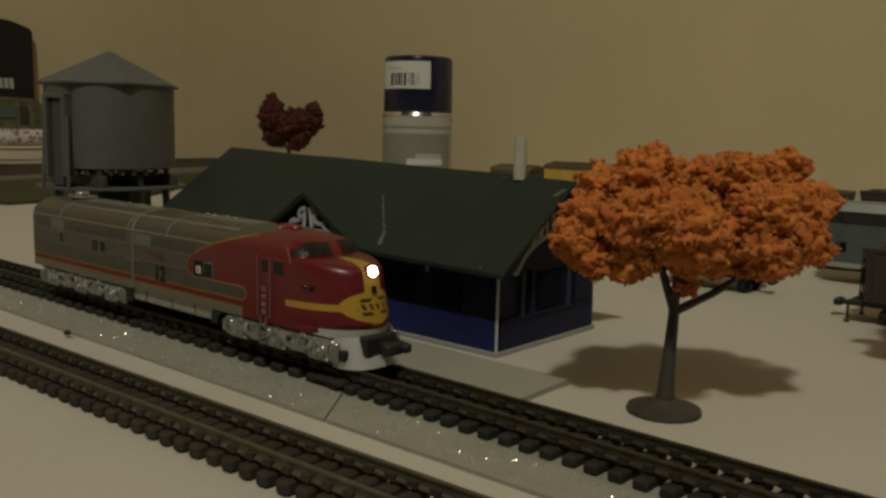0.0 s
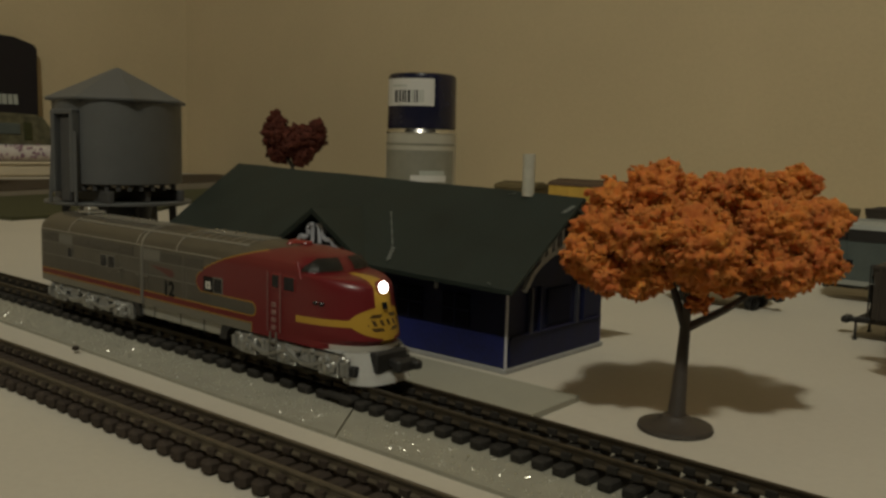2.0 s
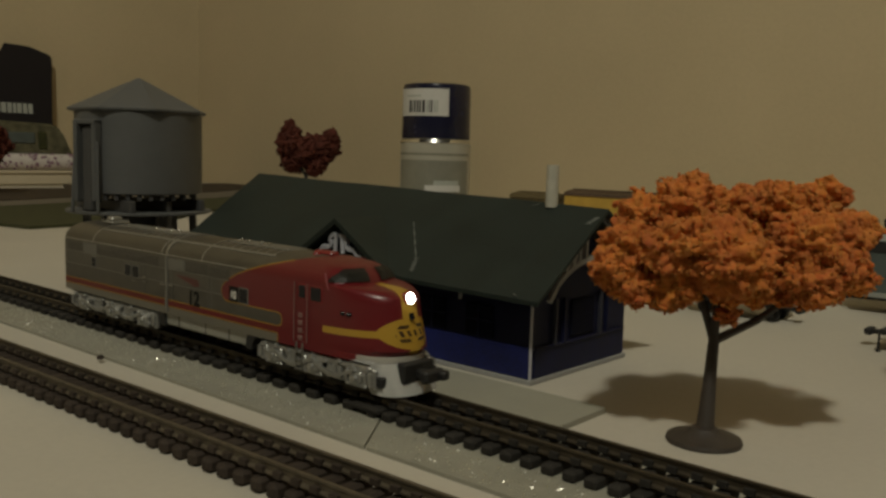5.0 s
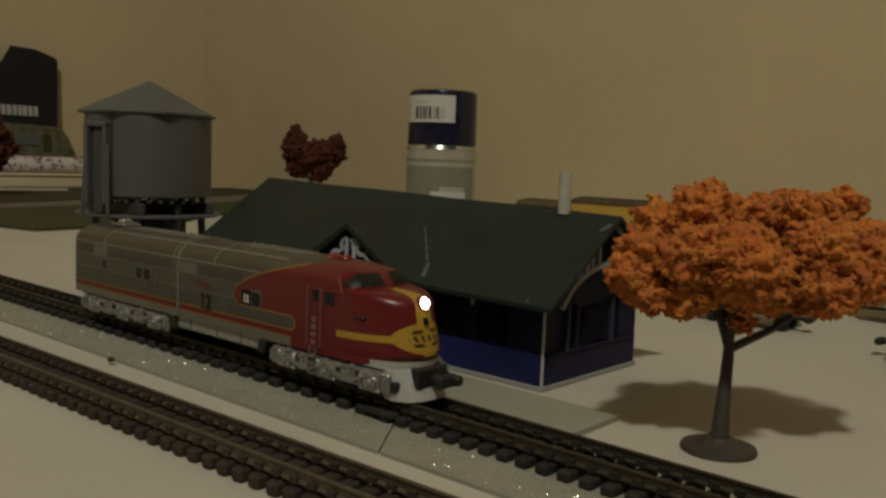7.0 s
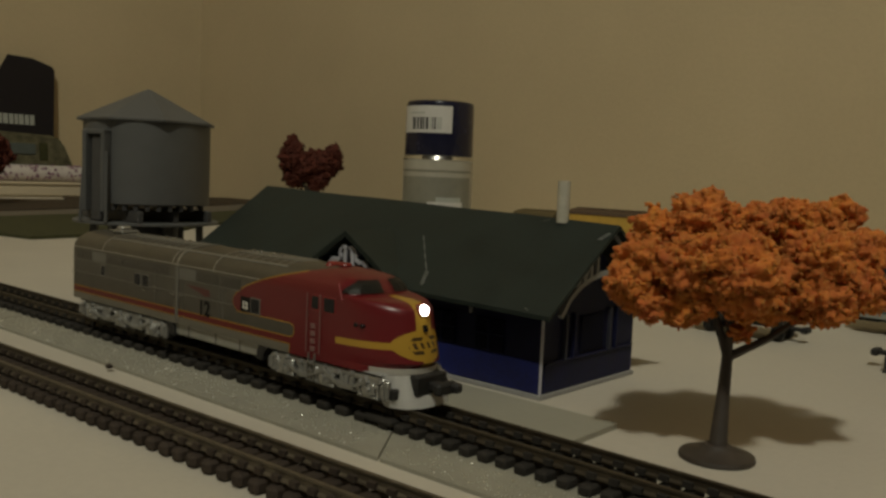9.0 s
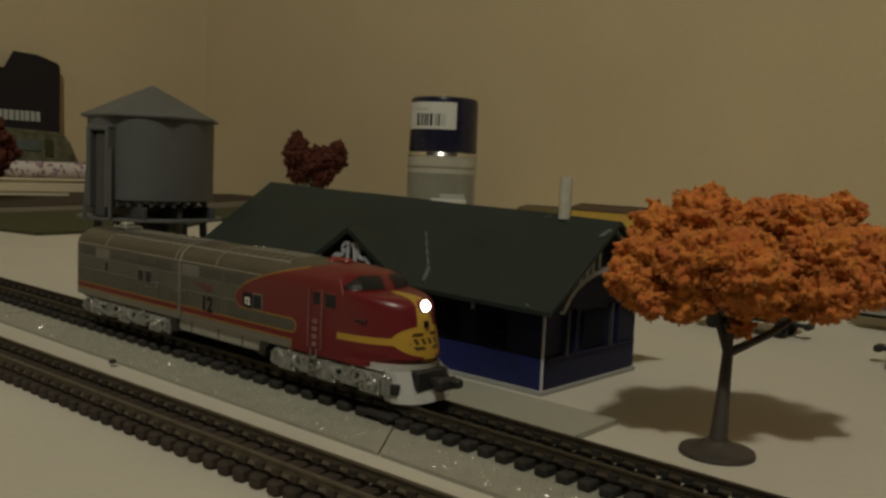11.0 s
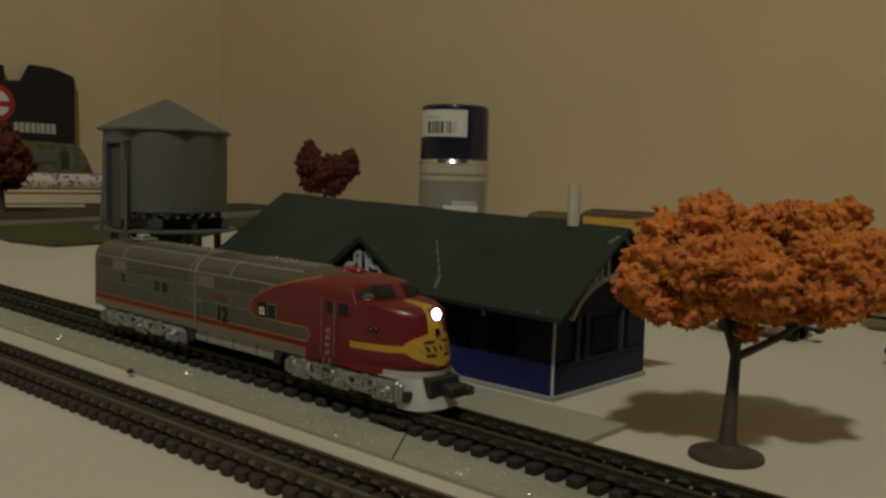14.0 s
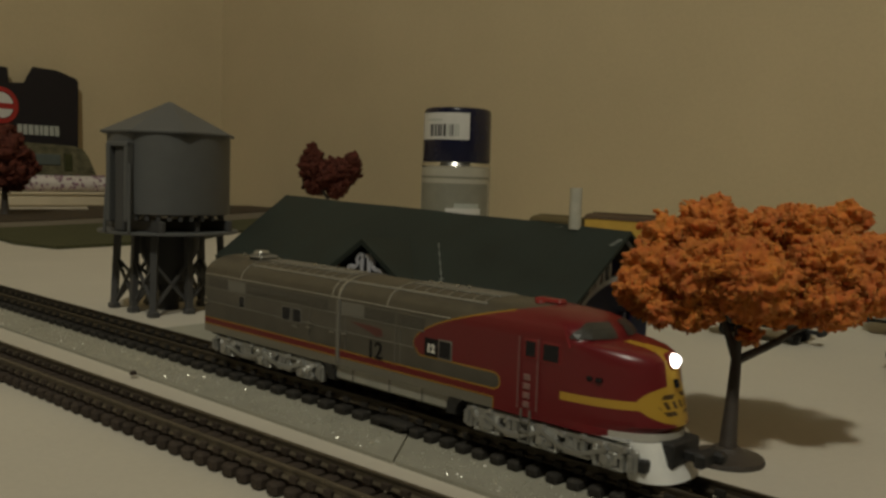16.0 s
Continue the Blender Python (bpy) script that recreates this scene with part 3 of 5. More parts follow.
def foam_tree(at, rz, lobes, material, label, trunk_r, fork_z, limbs, disc=0.0, count=2400, grain=0.0013, seed=3, lean=(0, 0), flakes=6000, core=4):
    t = thing("model_tree", at, rz, label, "tree", "foam trees")
    bm = bmesh.new()
    prof = [(0.0, 1.55), (0.12, 1.25), (0.35, 1.05), (0.65, 0.85), (1.0, 0.72)]
    for (a, ra), (b, rb) in zip(prof, prof[1:]):
        rod(bm, (lean[0] * a, lean[1] * a, fork_z * a), (lean[0] * b, lean[1] * b, fork_z * b), trunk_r * ra, trunk_r * rb, 12)
    part("trunk", bm, M_TRUNK, t, True)
    if disc:
        bm = bmesh.new(); lathe(bm, [(disc * 0.96, 0), (disc, 0.0004), (disc * 0.97, 0.0011), (disc * 0.5, 0.0019), (trunk_r * 1.7, 0.0030)], 28)
        part("base", bm, M_TRUNK, t, True, "round brown plastic base")
    for p in limbs:
        bm = bmesh.new()
        a, b = Vector((lean[0], lean[1], fork_z * 0.97)), Vector(p)
        mid = (a + b) / 2 + Vector((0, 0, -0.0008))
        rod(bm, a, mid, trunk_r * 0.66, trunk_r * 0.52); rod(bm, mid, b, trunk_r * 0.52, trunk_r * 0.3)
        part("branch", bm, M_TRUNK, t, True)
    foam("crown", lobes, material, t, count, grain, seed, flakes, core)
    return t


def trees():
    # lobes in the tree's own space: u to the side, d in depth, z up
    near = [((-5.4, 0, 48.5), 6.3), ((-3.6, 0, 53.6), 2.6), ((-13.6, 1, 46.8), 4.3), ((-15.6, 0, 40.5), 5.6), ((-19.0, -1, 35.2), 4.6), ((-15.0, -2, 30.8), 3.9), ((-7.7, -3, 31.8), 5.2), ((-7.7, -4, 40.0), 6.8), ((0.6, -8, 38.7), 7.8),
            ((3.0, -5, 33.8), 5.4), ((1.8, 3, 48.2), 4.4), ((9.3, 4, 48.6), 4.9), ((14.8, 2, 49.0), 5.4), ((20.4, 2, 49.2), 4.9), ((24.5, 2, 53.0), 2.6), ((28.0, 3, 51.0), 2.7), ((17.8, -4, 42.0), 6.6), ((25.6, -2, 43.0), 6.0),
            ((31.2, 0, 44.0), 3.6), ((34.0, 0, 44.4), 1.7), ((25.6, -4, 36.0), 5.6), ((18.0, -5, 34.3), 6.0), ((10.8, 4, 37.8), 5.2), ((9.8, -2, 32.0), 4.4), ((23.4, 0, 30.8), 3.2), ((-9.0, 1, 27.5), 2.2),
            ((-8.0, 11, 42.0), 7.5), ((6.0, 12, 42.0), 8.5), ((19.0, 11, 41.0), 7.5), ((-2.0, 9, 31.0), 4.5), ((8.0, 5, 43.0), 5.6), ((3.0, 5, 37.0), 7.0), ((14.0, 5, 37.0), 6.0), ((-6.0, 5, 37.0), 6.0)]
    near = [((u * (0.00095 if u > 0 else 0.00102), d * 0.0012 + 0.0030, 0.028 + (z - 28) * 0.00092), r * 0.00098) for (u, d, z), r in near]
    near_low = near + [((0.0040, 0.0030, 0.0252), 0.0023)]
    foam_tree((0.0495, -0.0093, -0.001), 42, near_low, M_ORANGE, "orange autumn foam tree on a round plastic base", 0.0015, 0.0205,
              [(0.0185, 0.0036, 0.0300), (0.0024, 0.0036, 0.0390), (-0.0030, 0.0080, 0.0390)], disc=0.0075, count=11000, grain=0.00030, flakes=26000, core=5, seed=4, lean=(0.0020, 0.0036))
    # unseen tree off to the right, added for the shadow it throws by the hopper
    foam_tree((0.1000, 0.0675, -0.001), 20, near, M_ORANGE, "orange autumn foam tree on a round plastic base", 0.0019, 0.0215,
              [(0.016, 0.0, 0.0315), (-0.010, 0.001, 0.030)], disc=0.0077, count=700, grain=0.0022, seed=9)
    far = [((-0.0140, 0, 0.0620), 0.0115), ((-0.0140, 0, 0.0725), 0.0065), ((-0.0150, 0, 0.0785), 0.0030), ((0.0140, 0, 0.0580), 0.0120), ((0.0200, 0, 0.0665), 0.0075), ((0.0225, 0, 0.0725), 0.0032), ((0, 0, 0.0560), 0.0130), ((0, 0.008, 0.0600), 0.009), ((-0.011, 0.004, 0.0480), 0.010), ((0.008, 0, 0.0440), 0.009)]
    foam_tree((-0.474, 0.3245, -0.001), 48, far, M_RED, "dark red foam tree behind the depot", 0.0024, 0.035, [(0.01, 0, 0.05), (-0.01, 0, 0.05)], disc=0.009, count=3000, grain=0.0011, seed=6, )
    left = [((-0.004, 0, 0.068), 0.020), ((0.010, 0, 0.054), 0.018), ((-0.022, 0, 0.056), 0.018), ((-0.002, 0.01, 0.082), 0.012), ((0.006, -0.008, 0.044), 0.014), ((-0.014, 0, 0.042), 0.014)]
    foam_tree((-0.842, 0.191, 0.0004), 66, left, M_RED, "dark red foam tree on the far lawn", 0.0035, 0.036, [(0.015, 0, 0.055), (-0.015, 0, 0.055)], disc=0.0, count=900, grain=0.0034, seed=8)


# ---- locomotive ----
def paint_scheme():
    """Silver body with a red nose, yellow lines and a yellow nose badge, laid out in the body's own space (millimetres)."""
    m = bpy.data.materials.new("locomotive_paint")
    m.use_nodes = True
    nt = m.node_tree
    n, l = nt.nodes, nt.links
    bsdf = n["Principled BSDF"]
    tc, sep = n.new("ShaderNodeTexCoord"), n.new("ShaderNodeSeparateXYZ")
    l.new(tc.outputs["Object"], sep.inputs[0])

    def op(kind, a, b=None, c=None):
        q = n.new("ShaderNodeMath")
        q.operation = kind
        for i, v in enumerate((a, b, c)):
            if v is None:
                continue
            if isinstance(v, (int, float)):
                q.inputs[i].default_value = v
            else:
                l.new(v, q.inputs[i])
        return q.outputs[0]

    def least(*a):
        r = a[0]
        for v in a[1:]:
            r = op("MINIMUM", r, v)
        return r

    def most(*a):
        r = a[0]
        for v in a[1:]:
            r = op("MAXIMUM", r, v)
        return r

    X, Y, Z = [op("MULTIPLY", sep.outputs[i], 1000.0) for i in range(3)]
    dx = op("MAXIMUM", op("SUBTRACT", X, 11.9), 0.0)
    arch = op("MULTIPLY", op("POWER", dx, 0.55), 1.66)
    up = op("SUBTRACT", Z, 20.3)
    f1 = least(op("SUBTRACT", arch, up), op("ADD", arch, up), op("SUBTRACT", Z, 17.9), op("SUBTRACT", X, 11.9))
    qx = op("MAXIMUM", op("SUBTRACT", X, 33.8), 0.0)
    qz = op("SUBTRACT", Z, 16.35)
    q = op("SQRT", op("ADD", op("MULTIPLY", qx, qx), op("MULTIPLY", qz, qz)))
    f2 = least(op("SUBTRACT", X, 33.8), op("SUBTRACT", q, 1.5), op("SUBTRACT", 18.5, Z))
    f3 = least(op("SUBTRACT", Z, 13.15), op("SUBTRACT", 14.8, Z))
    f4 = least(op("SUBTRACT", X, 34.5), op("SUBTRACT", 15.0, Z), op("SUBTRACT", Z, 11.5))
    f = most(f1, f2, f3, f4)
    red = op("GREATER_THAN", f, 0.0)
    line = op("LESS_THAN", op("ABSOLUTE", f), 0.135)
    line = op("MULTIPLY", line, op("LESS_THAN", X, 36.5))
    whisk = least(op("SUBTRACT", X, 49.2), op("SUBTRACT", 0.72, op("ABSOLUTE", op("SUBTRACT", Z, op("ADD", 16.5, op("MULTIPLY", op("SUBTRACT", X, 48.0), 0.03))))))
    ey, ez = op("DIVIDE", Y, 7.0), op("DIVIDE", op("SUBTRACT", Z, 17.1), 3.3)
    oval = least(op("SUBTRACT", X, 58.0), op("SUBTRACT", 1.0, op("SQRT", op("ADD", op("MULTIPLY", ey, ey), op("MULTIPLY", ez, ez)))))
    strip = least(op("SUBTRACT", X, 55.5), op("SUBTRACT", Z, 19.0), op("SUBTRACT", 26.35, Z), op("SUBTRACT", op("ADD", 0.8, op("MULTIPLY", op("SUBTRACT", X, 54.5), 0.13)), op("ABSOLUTE", Y)))
    tab = least(op("SUBTRACT", X, 60.0), op("SUBTRACT", 14.2, Z), op("SUBTRACT", Z, 12.6), op("SUBTRACT", 1.6, op("ABSOLUTE", Y)))
    yel = op("GREATER_THAN", most(whisk, oval, strip, tab), 0.0)
    rim = op("LESS_THAN", op("ABSOLUTE", op("SUBTRACT", oval, 0.05)), 0.025)
    mid = op("SUBTRACT", Z, 17.1)
    far = op("ABSOLUTE", mid)
    wv = op("SINE", op("ADD", op("MULTIPLY", Y, 3.6), op("MULTIPLY", mid, 1.3)))
    letters = least(op("SUBTRACT", 0.62, far), op("SUBTRACT", 4.4, op("ABSOLUTE", Y)), op("SUBTRACT", X, 58.0), op("SUBTRACT", wv, 0.05))
    slant = op("ADD", op("ABSOLUTE", Y), op("MULTIPLY", far, 0.8))
    wings = least(op("SUBTRACT", 1.75, far), op("SUBTRACT", far, 1.0), op("SUBTRACT", 4.7, slant), op("SUBTRACT", slant, 2.2), op("SUBTRACT", X, 58.0))
    black = op("GREATER_THAN", most(letters, wings), 0.0)

    nz, nz2 = n.new("ShaderNodeTexNoise"), n.new("ShaderNodeTexNoise")
    for t, s in ((nz, 260.0), (nz2, 1500.0)):
        l.new(tc.outputs["Object"], t.inputs["Vector"])
        t.inputs["Scale"].default_value = s
    silver = n.new("ShaderNodeValToRGB")
    silver.color_ramp.elements[0].color, silver.color_ramp.elements[1].color = (0.112, 0.107, 0.093, 1), (0.168, 0.160, 0.139, 1)
    l.new(nz.outputs["Fac"], silver.inputs[0])

    def over(fac, a, b):
        x = n.new("ShaderNodeMix")
        x.data_type = "RGBA"
        l.new(fac, x.inputs[0])
        l.new(a, x.inputs[6])
        if isinstance(b, tuple):
            x.inputs[7].default_value = (*b, 1)
        else:
            l.new(b, x.inputs[7])
        return x.outputs[2]

    foot = op("GREATER_THAN", least(op("SUBTRACT", 12.9, Z), op("SUBTRACT", 34.5, X)), 0.0)
    body_col = over(foot, silver.outputs[0], (0.30, 0.29, 0.25))
    col = over(red, body_col, (0.128, 0.008, 0.011))
    col = over(op("MAXIMUM", line, yel), col, (0.42, 0.25, 0.03))
    lip = op("GREATER_THAN", least(op("SUBTRACT", X, 59.0), op("SUBTRACT", 12.35, Z)), 0.0)
    col = over(lip, col, (0.42, 0.40, 0.35))
    col = over(black, col, (0.05, 0.025, 0.01))
    l.new(col, bsdf.inputs["Base Color"])
    l.new(op("MULTIPLY", op("SUBTRACT", 1.0, op("MAXIMUM", red, yel)), 0.75), bsdf.inputs["Metallic"])
    l.new(op("MULTIPLY_ADD", nz.outputs["Fac"], 0.14, 0.25), bsdf.inputs["Roughness"])
    b = n.new("ShaderNodeBump")
    b.inputs["Strength"].default_value, b.inputs["Distance"].default_value = 0.06, 0.0002
    l.new(nz2.outputs["Fac"], b.inputs["Height"])
    l.new(b.outputs[0], bsdf.inputs["Normal"])
    return m


def lerp(table, v):
    for (a, x), (b, y) in zip(table, table[1:]):
        if v <= b:
            return x + (y - x) * max(0.0, (v - a) / (b - a))
    return table[-1][1]


BODY_W = 0.0096
NOSE_TIP = [(0.0110, 0.0674), (0.0123, 0.0674), (0.0124, 0.0668), (0.0135, 0.0680), (0.0165, 0.0674), (0.0195, 0.0665), (0.0215, 0.0661), (0.0232, 0.0658), (0.0243, 0.0655), (0.0250, 0.0646), (0.0256, 0.0633), (0.0260, 0.0610), (0.0263, 0.0566), (0.0266, 0.0555), (0.0280, 0.0547), (0.0292, 0.0535), (0.0300, 0.0516), (0.0307, 0.0475), (0.0312, 0.0420)]
NOSE_LEN = [(0.0110, 0.0158), (0.0200, 0.0165), (0.0243, 0.0165), (0.0250, 0.0158), (0.0256, 0.0142), (0.0260, 0.0115), (0.0263, 0.0070), (0.0266, 0.0060), (0.0312, 0.0065)]
BODY_HALF = [(0.0110, BODY_W), (0.0258, BODY_W), (0.0270, BODY_W * 0.985), (0.0282, BODY_W * 0.93), (0.0292, BODY_W * 0.83), (0.0300, BODY_W * 0.69), (0.0306, BODY_W * 0.53), (0.0310, BODY_W * 0.35), (0.0312, BODY_W * 0.18)]


def body_ring(z):
    tip, ln, w = lerp(NOSE_TIP, z), lerp(NOSE_LEN, z), lerp(BODY_HALF, z)
    side = []
    for k in range(24):
        side.append((-0.0692 + (tip - ln + 0.0692) * k / 24, w))
    p = 2.3
    for k in range(13):
        t = math.pi / 2 * k / 12
        side.append((tip - ln + ln * math.sin(t) ** (2 / p), w * math.cos(t) ** (2 / p)))
    ring = [(x, -y) for x, y in side] + [(x, y) for x, y in side[-2::-1]]
    return [(x, y, z) for x, y in ring]


def side_plate(x0, x1, z0, z1, proud=0.00012, r=0.0002, side=-1):
    bm = bmesh.new()
    y = side * BODY_W
    box(bm, (x0, min(y, y + side * proud), z0), (x1, max(y, y + side * proud), z1), r)
    return bm


def roof_strip(bm, x, w, h, low=0.0):
    """A raised rib over the roof at x."""
    zs = [0.0262, 0.0275, 0.0287, 0.0296, 0.0303, 0.0308, 0.03115]
    zs = [z for z in zs if z >= low]
    pts = [(-lerp(BODY_HALF, z), z) for z in zs] + [(lerp(BODY_HALF, z), z) for z in zs[::-1]]
    for (ya, za), (yb, zb) in zip(pts, pts[1:]):
        vs = [bm.verts.new(p) for p in ((x - w, ya * 1.0, za), (x + w, ya, za), (x + w, yb, zb), (x - w, yb, zb))]
        up = [bm.verts.new((v.co.x, v.co.y * (1 + h * 40), v.co.z + h)) for v in vs]
        bm.faces.new(up)
        for k in range(4):
            j = (k + 1) % 4
            bm.faces.new((vs[k], vs[j], up[j], up[k]))


def truck(parent, x0, x1):
    """A six-wheel truck with plated side frames between x0 and x1."""
    tk = new("truck")
    tk.parent = parent
    c, ln = (x0 + x1) / 2, x1 - x0
    tk.location = (c, 0, 0)
    h = ln / 2
    for s in (-1, 1):
        bm = bmesh.new()
        y = s * 0.0080
        y0, y1 = min(y, y + s * 0.0012), max(y, y + s * 0.0012)
        box(bm, (-h + 0.001, y0, 0.0090), (h - 0.001, y1, 0.0104), 0.0003)
        for k, x in enumerate((-h * 0.72, 0, h * 0.72)):
            box(bm, (x - 0.0019, min(y, y + s * 0.0017), 0.0058), (x + 0.0019, max(y, y + s * 0.0017), 0.0088), 0.0004)
            rod(bm, (x, y + s * 0.001, 0.0072), (x, y + s * 0.0024, 0.0072), 0.0011, 0.0009, 10)
            box(bm, (x - 0.0026, y0, 0.0086), (x + 0.0026, y1, 0.0096), 0.0003)
        for x in (-h * 0.36, h * 0.36):
            for d in (-0.0016, 0.0, 0.0016):
                rod(bm, (x + d, y + s * 0.0008, 0.0062), (x + d, y + s * 0.0008, 0.0092), 0.0007, seg=8)
            box(bm, (x - 0.0030, y0, 0.0054), (x + 0.0030, y1, 0.0064), 0.0003)
            beam(bm, (x - 0.0032, y + s * 0.0006, 0.0060), (x - 0.0052, y + s * 0.0006, 0.0090), 0.0009, 0.0009)
            beam(bm, (x + 0.0032, y + s * 0.0006, 0.0060), (x + 0.0052, y + s * 0.0006, 0.0090), 0.0009, 0.0009)
        for x in (-h + 0.0006, h - 0.0006):
            box(bm, (x - 0.0008, y0, 0.0052), (x + 0.0008, y1, 0.0100), 0.0003)
            rod(bm, (x, y + s * 0.0016, 0.0062), (x, y + s * 0.0016, 0.0092), 0.0006)
        for x in (-h * 0.72, 0, h * 0.72):
            for a, b, za, zb in ((-0.0031, -0.0023, 0.0054, 0.0094), (0.0023, 0.0031, 0.0054, 0.0094), (-0.0031, 0.0031, 0.0050, 0.0058)):
                box(bm, (x + a, min(y, y + s * 0.0016), za), (x + b, max(y, y + s * 0.0016), zb), 0.0003)
            lathe(bm, [(0.0015, -0.0004), (0.0016, 0.0), (0.0013, 0.0006), (0.0008, 0.0008), (0.0007, 0.0013), (0.0003, 0.0014)], 14, Matrix.Translation((x, y + s * 0.0011, 0.0068)) @ Matrix.Rotation(radians(-90 * s), 4, "X"))
            for d in (-0.0026, 0.0026):
                bmesh.ops.create_icosphere(bm, subdivisions=1, radius=0.0008, matrix=Matrix.Translation((x + d, y + s * 0.0012, 0.0082)))
        for k in range(9):
            x = -h + 0.002 + (2 * h - 0.004) * k / 8
            bmesh.ops.create_icosphere(bm, subdivisions=1, radius=0.0008, matrix=Matrix.Translation((x, y + s * 0.0012, 0.0098 + 0.0004 * math.sin(k * 2.3))))
        lump = random.Random(int(ln * 1e5) + s)
        for k in range(26):
            x = -h + 0.001 + (2 * h - 0.002) * lump.random()
            bmesh.ops.create_icosphere(bm, subdivisions=1, radius=lump.uniform(0.0004, 0.0010), matrix=Matrix.Translation((x, y + s * lump.uniform(0.0006, 0.0014), lump.uniform(0.0058, 0.0096))))
        for a, b in ((-h * 0.72, 0), (0, h * 0.72)):
            pts = [(a + (b - a) * k / 6, 0.0092 - 0.0026 * math.sin(math.pi * k / 6)) for k in range(7)]
            for (xa, za), (xb, zb) in zip(pts, pts[1:]):
                beam(bm, (xa, y + s * 0.0016, za), (xb, y + s * 0.0016, zb), 0.0008, 0.0008)
        for v in bm.verts:
            v.co.z = 0.0106 - (0.0106 - v.co.z) * 0.86
        part("side_frame", bm, M_SILVER, tk, label="plated silver truck side frame")
    bm = bmesh.new(); box(bm, (-h + 0.002, -0.0070, 0.0085), (h - 0.002, 0.0070, 0.0118), 0.0005)
    part("bolster", bm, M_BLACK, tk)
    axles = []
    for x in (-h * 0.72, 0, h * 0.72):
        bm = bmesh.new()
        rod(bm, (0, -0.0060, 0), (0, 0.0060, 0), 0.0007)
        for s in (-1, 1):
            rod(bm, (0, s * 0.0036, 0), (0, s * 0.0058, 0), 0.0029, seg=20)
            for k in range(4):
                t = math.pi * k / 2
                rod(bm, (0.0015 * math.cos(t), s * 0.0057, 0.0015 * math.sin(t)), (0.0015 * math.cos(t), s * 0.0060, 0.0015 * math.sin(t)), 0.0004, seg=6)
        w = part("wheelset", bm, M_GRILLE, tk, True)
        w.location = (x, 0, 0.0042 + 0.0029)
        axles.append(w)
    return axles


def words(name, body, size, at, side, material, parent):
    cu = bpy.data.curves.new(name, "FONT")
    cu.body, cu.size, cu.extrude, cu.align_x, cu.offset = body, size, 0.00003, "CENTER", 0.00012
    ob = new(name + "_text", cu)
    dg = bpy.context.evaluated_depsgraph_get()
    me = bpy.data.meshes.new_from_object(ob.evaluated_get(dg))
    bpy.data.objects.remove(ob)
    me.materials.clear()
    o = link_mesh(name, me, material, parent)
    o.matrix_basis = pose(*at, 90, 0, 0 if side < 0 else 180)
    return o


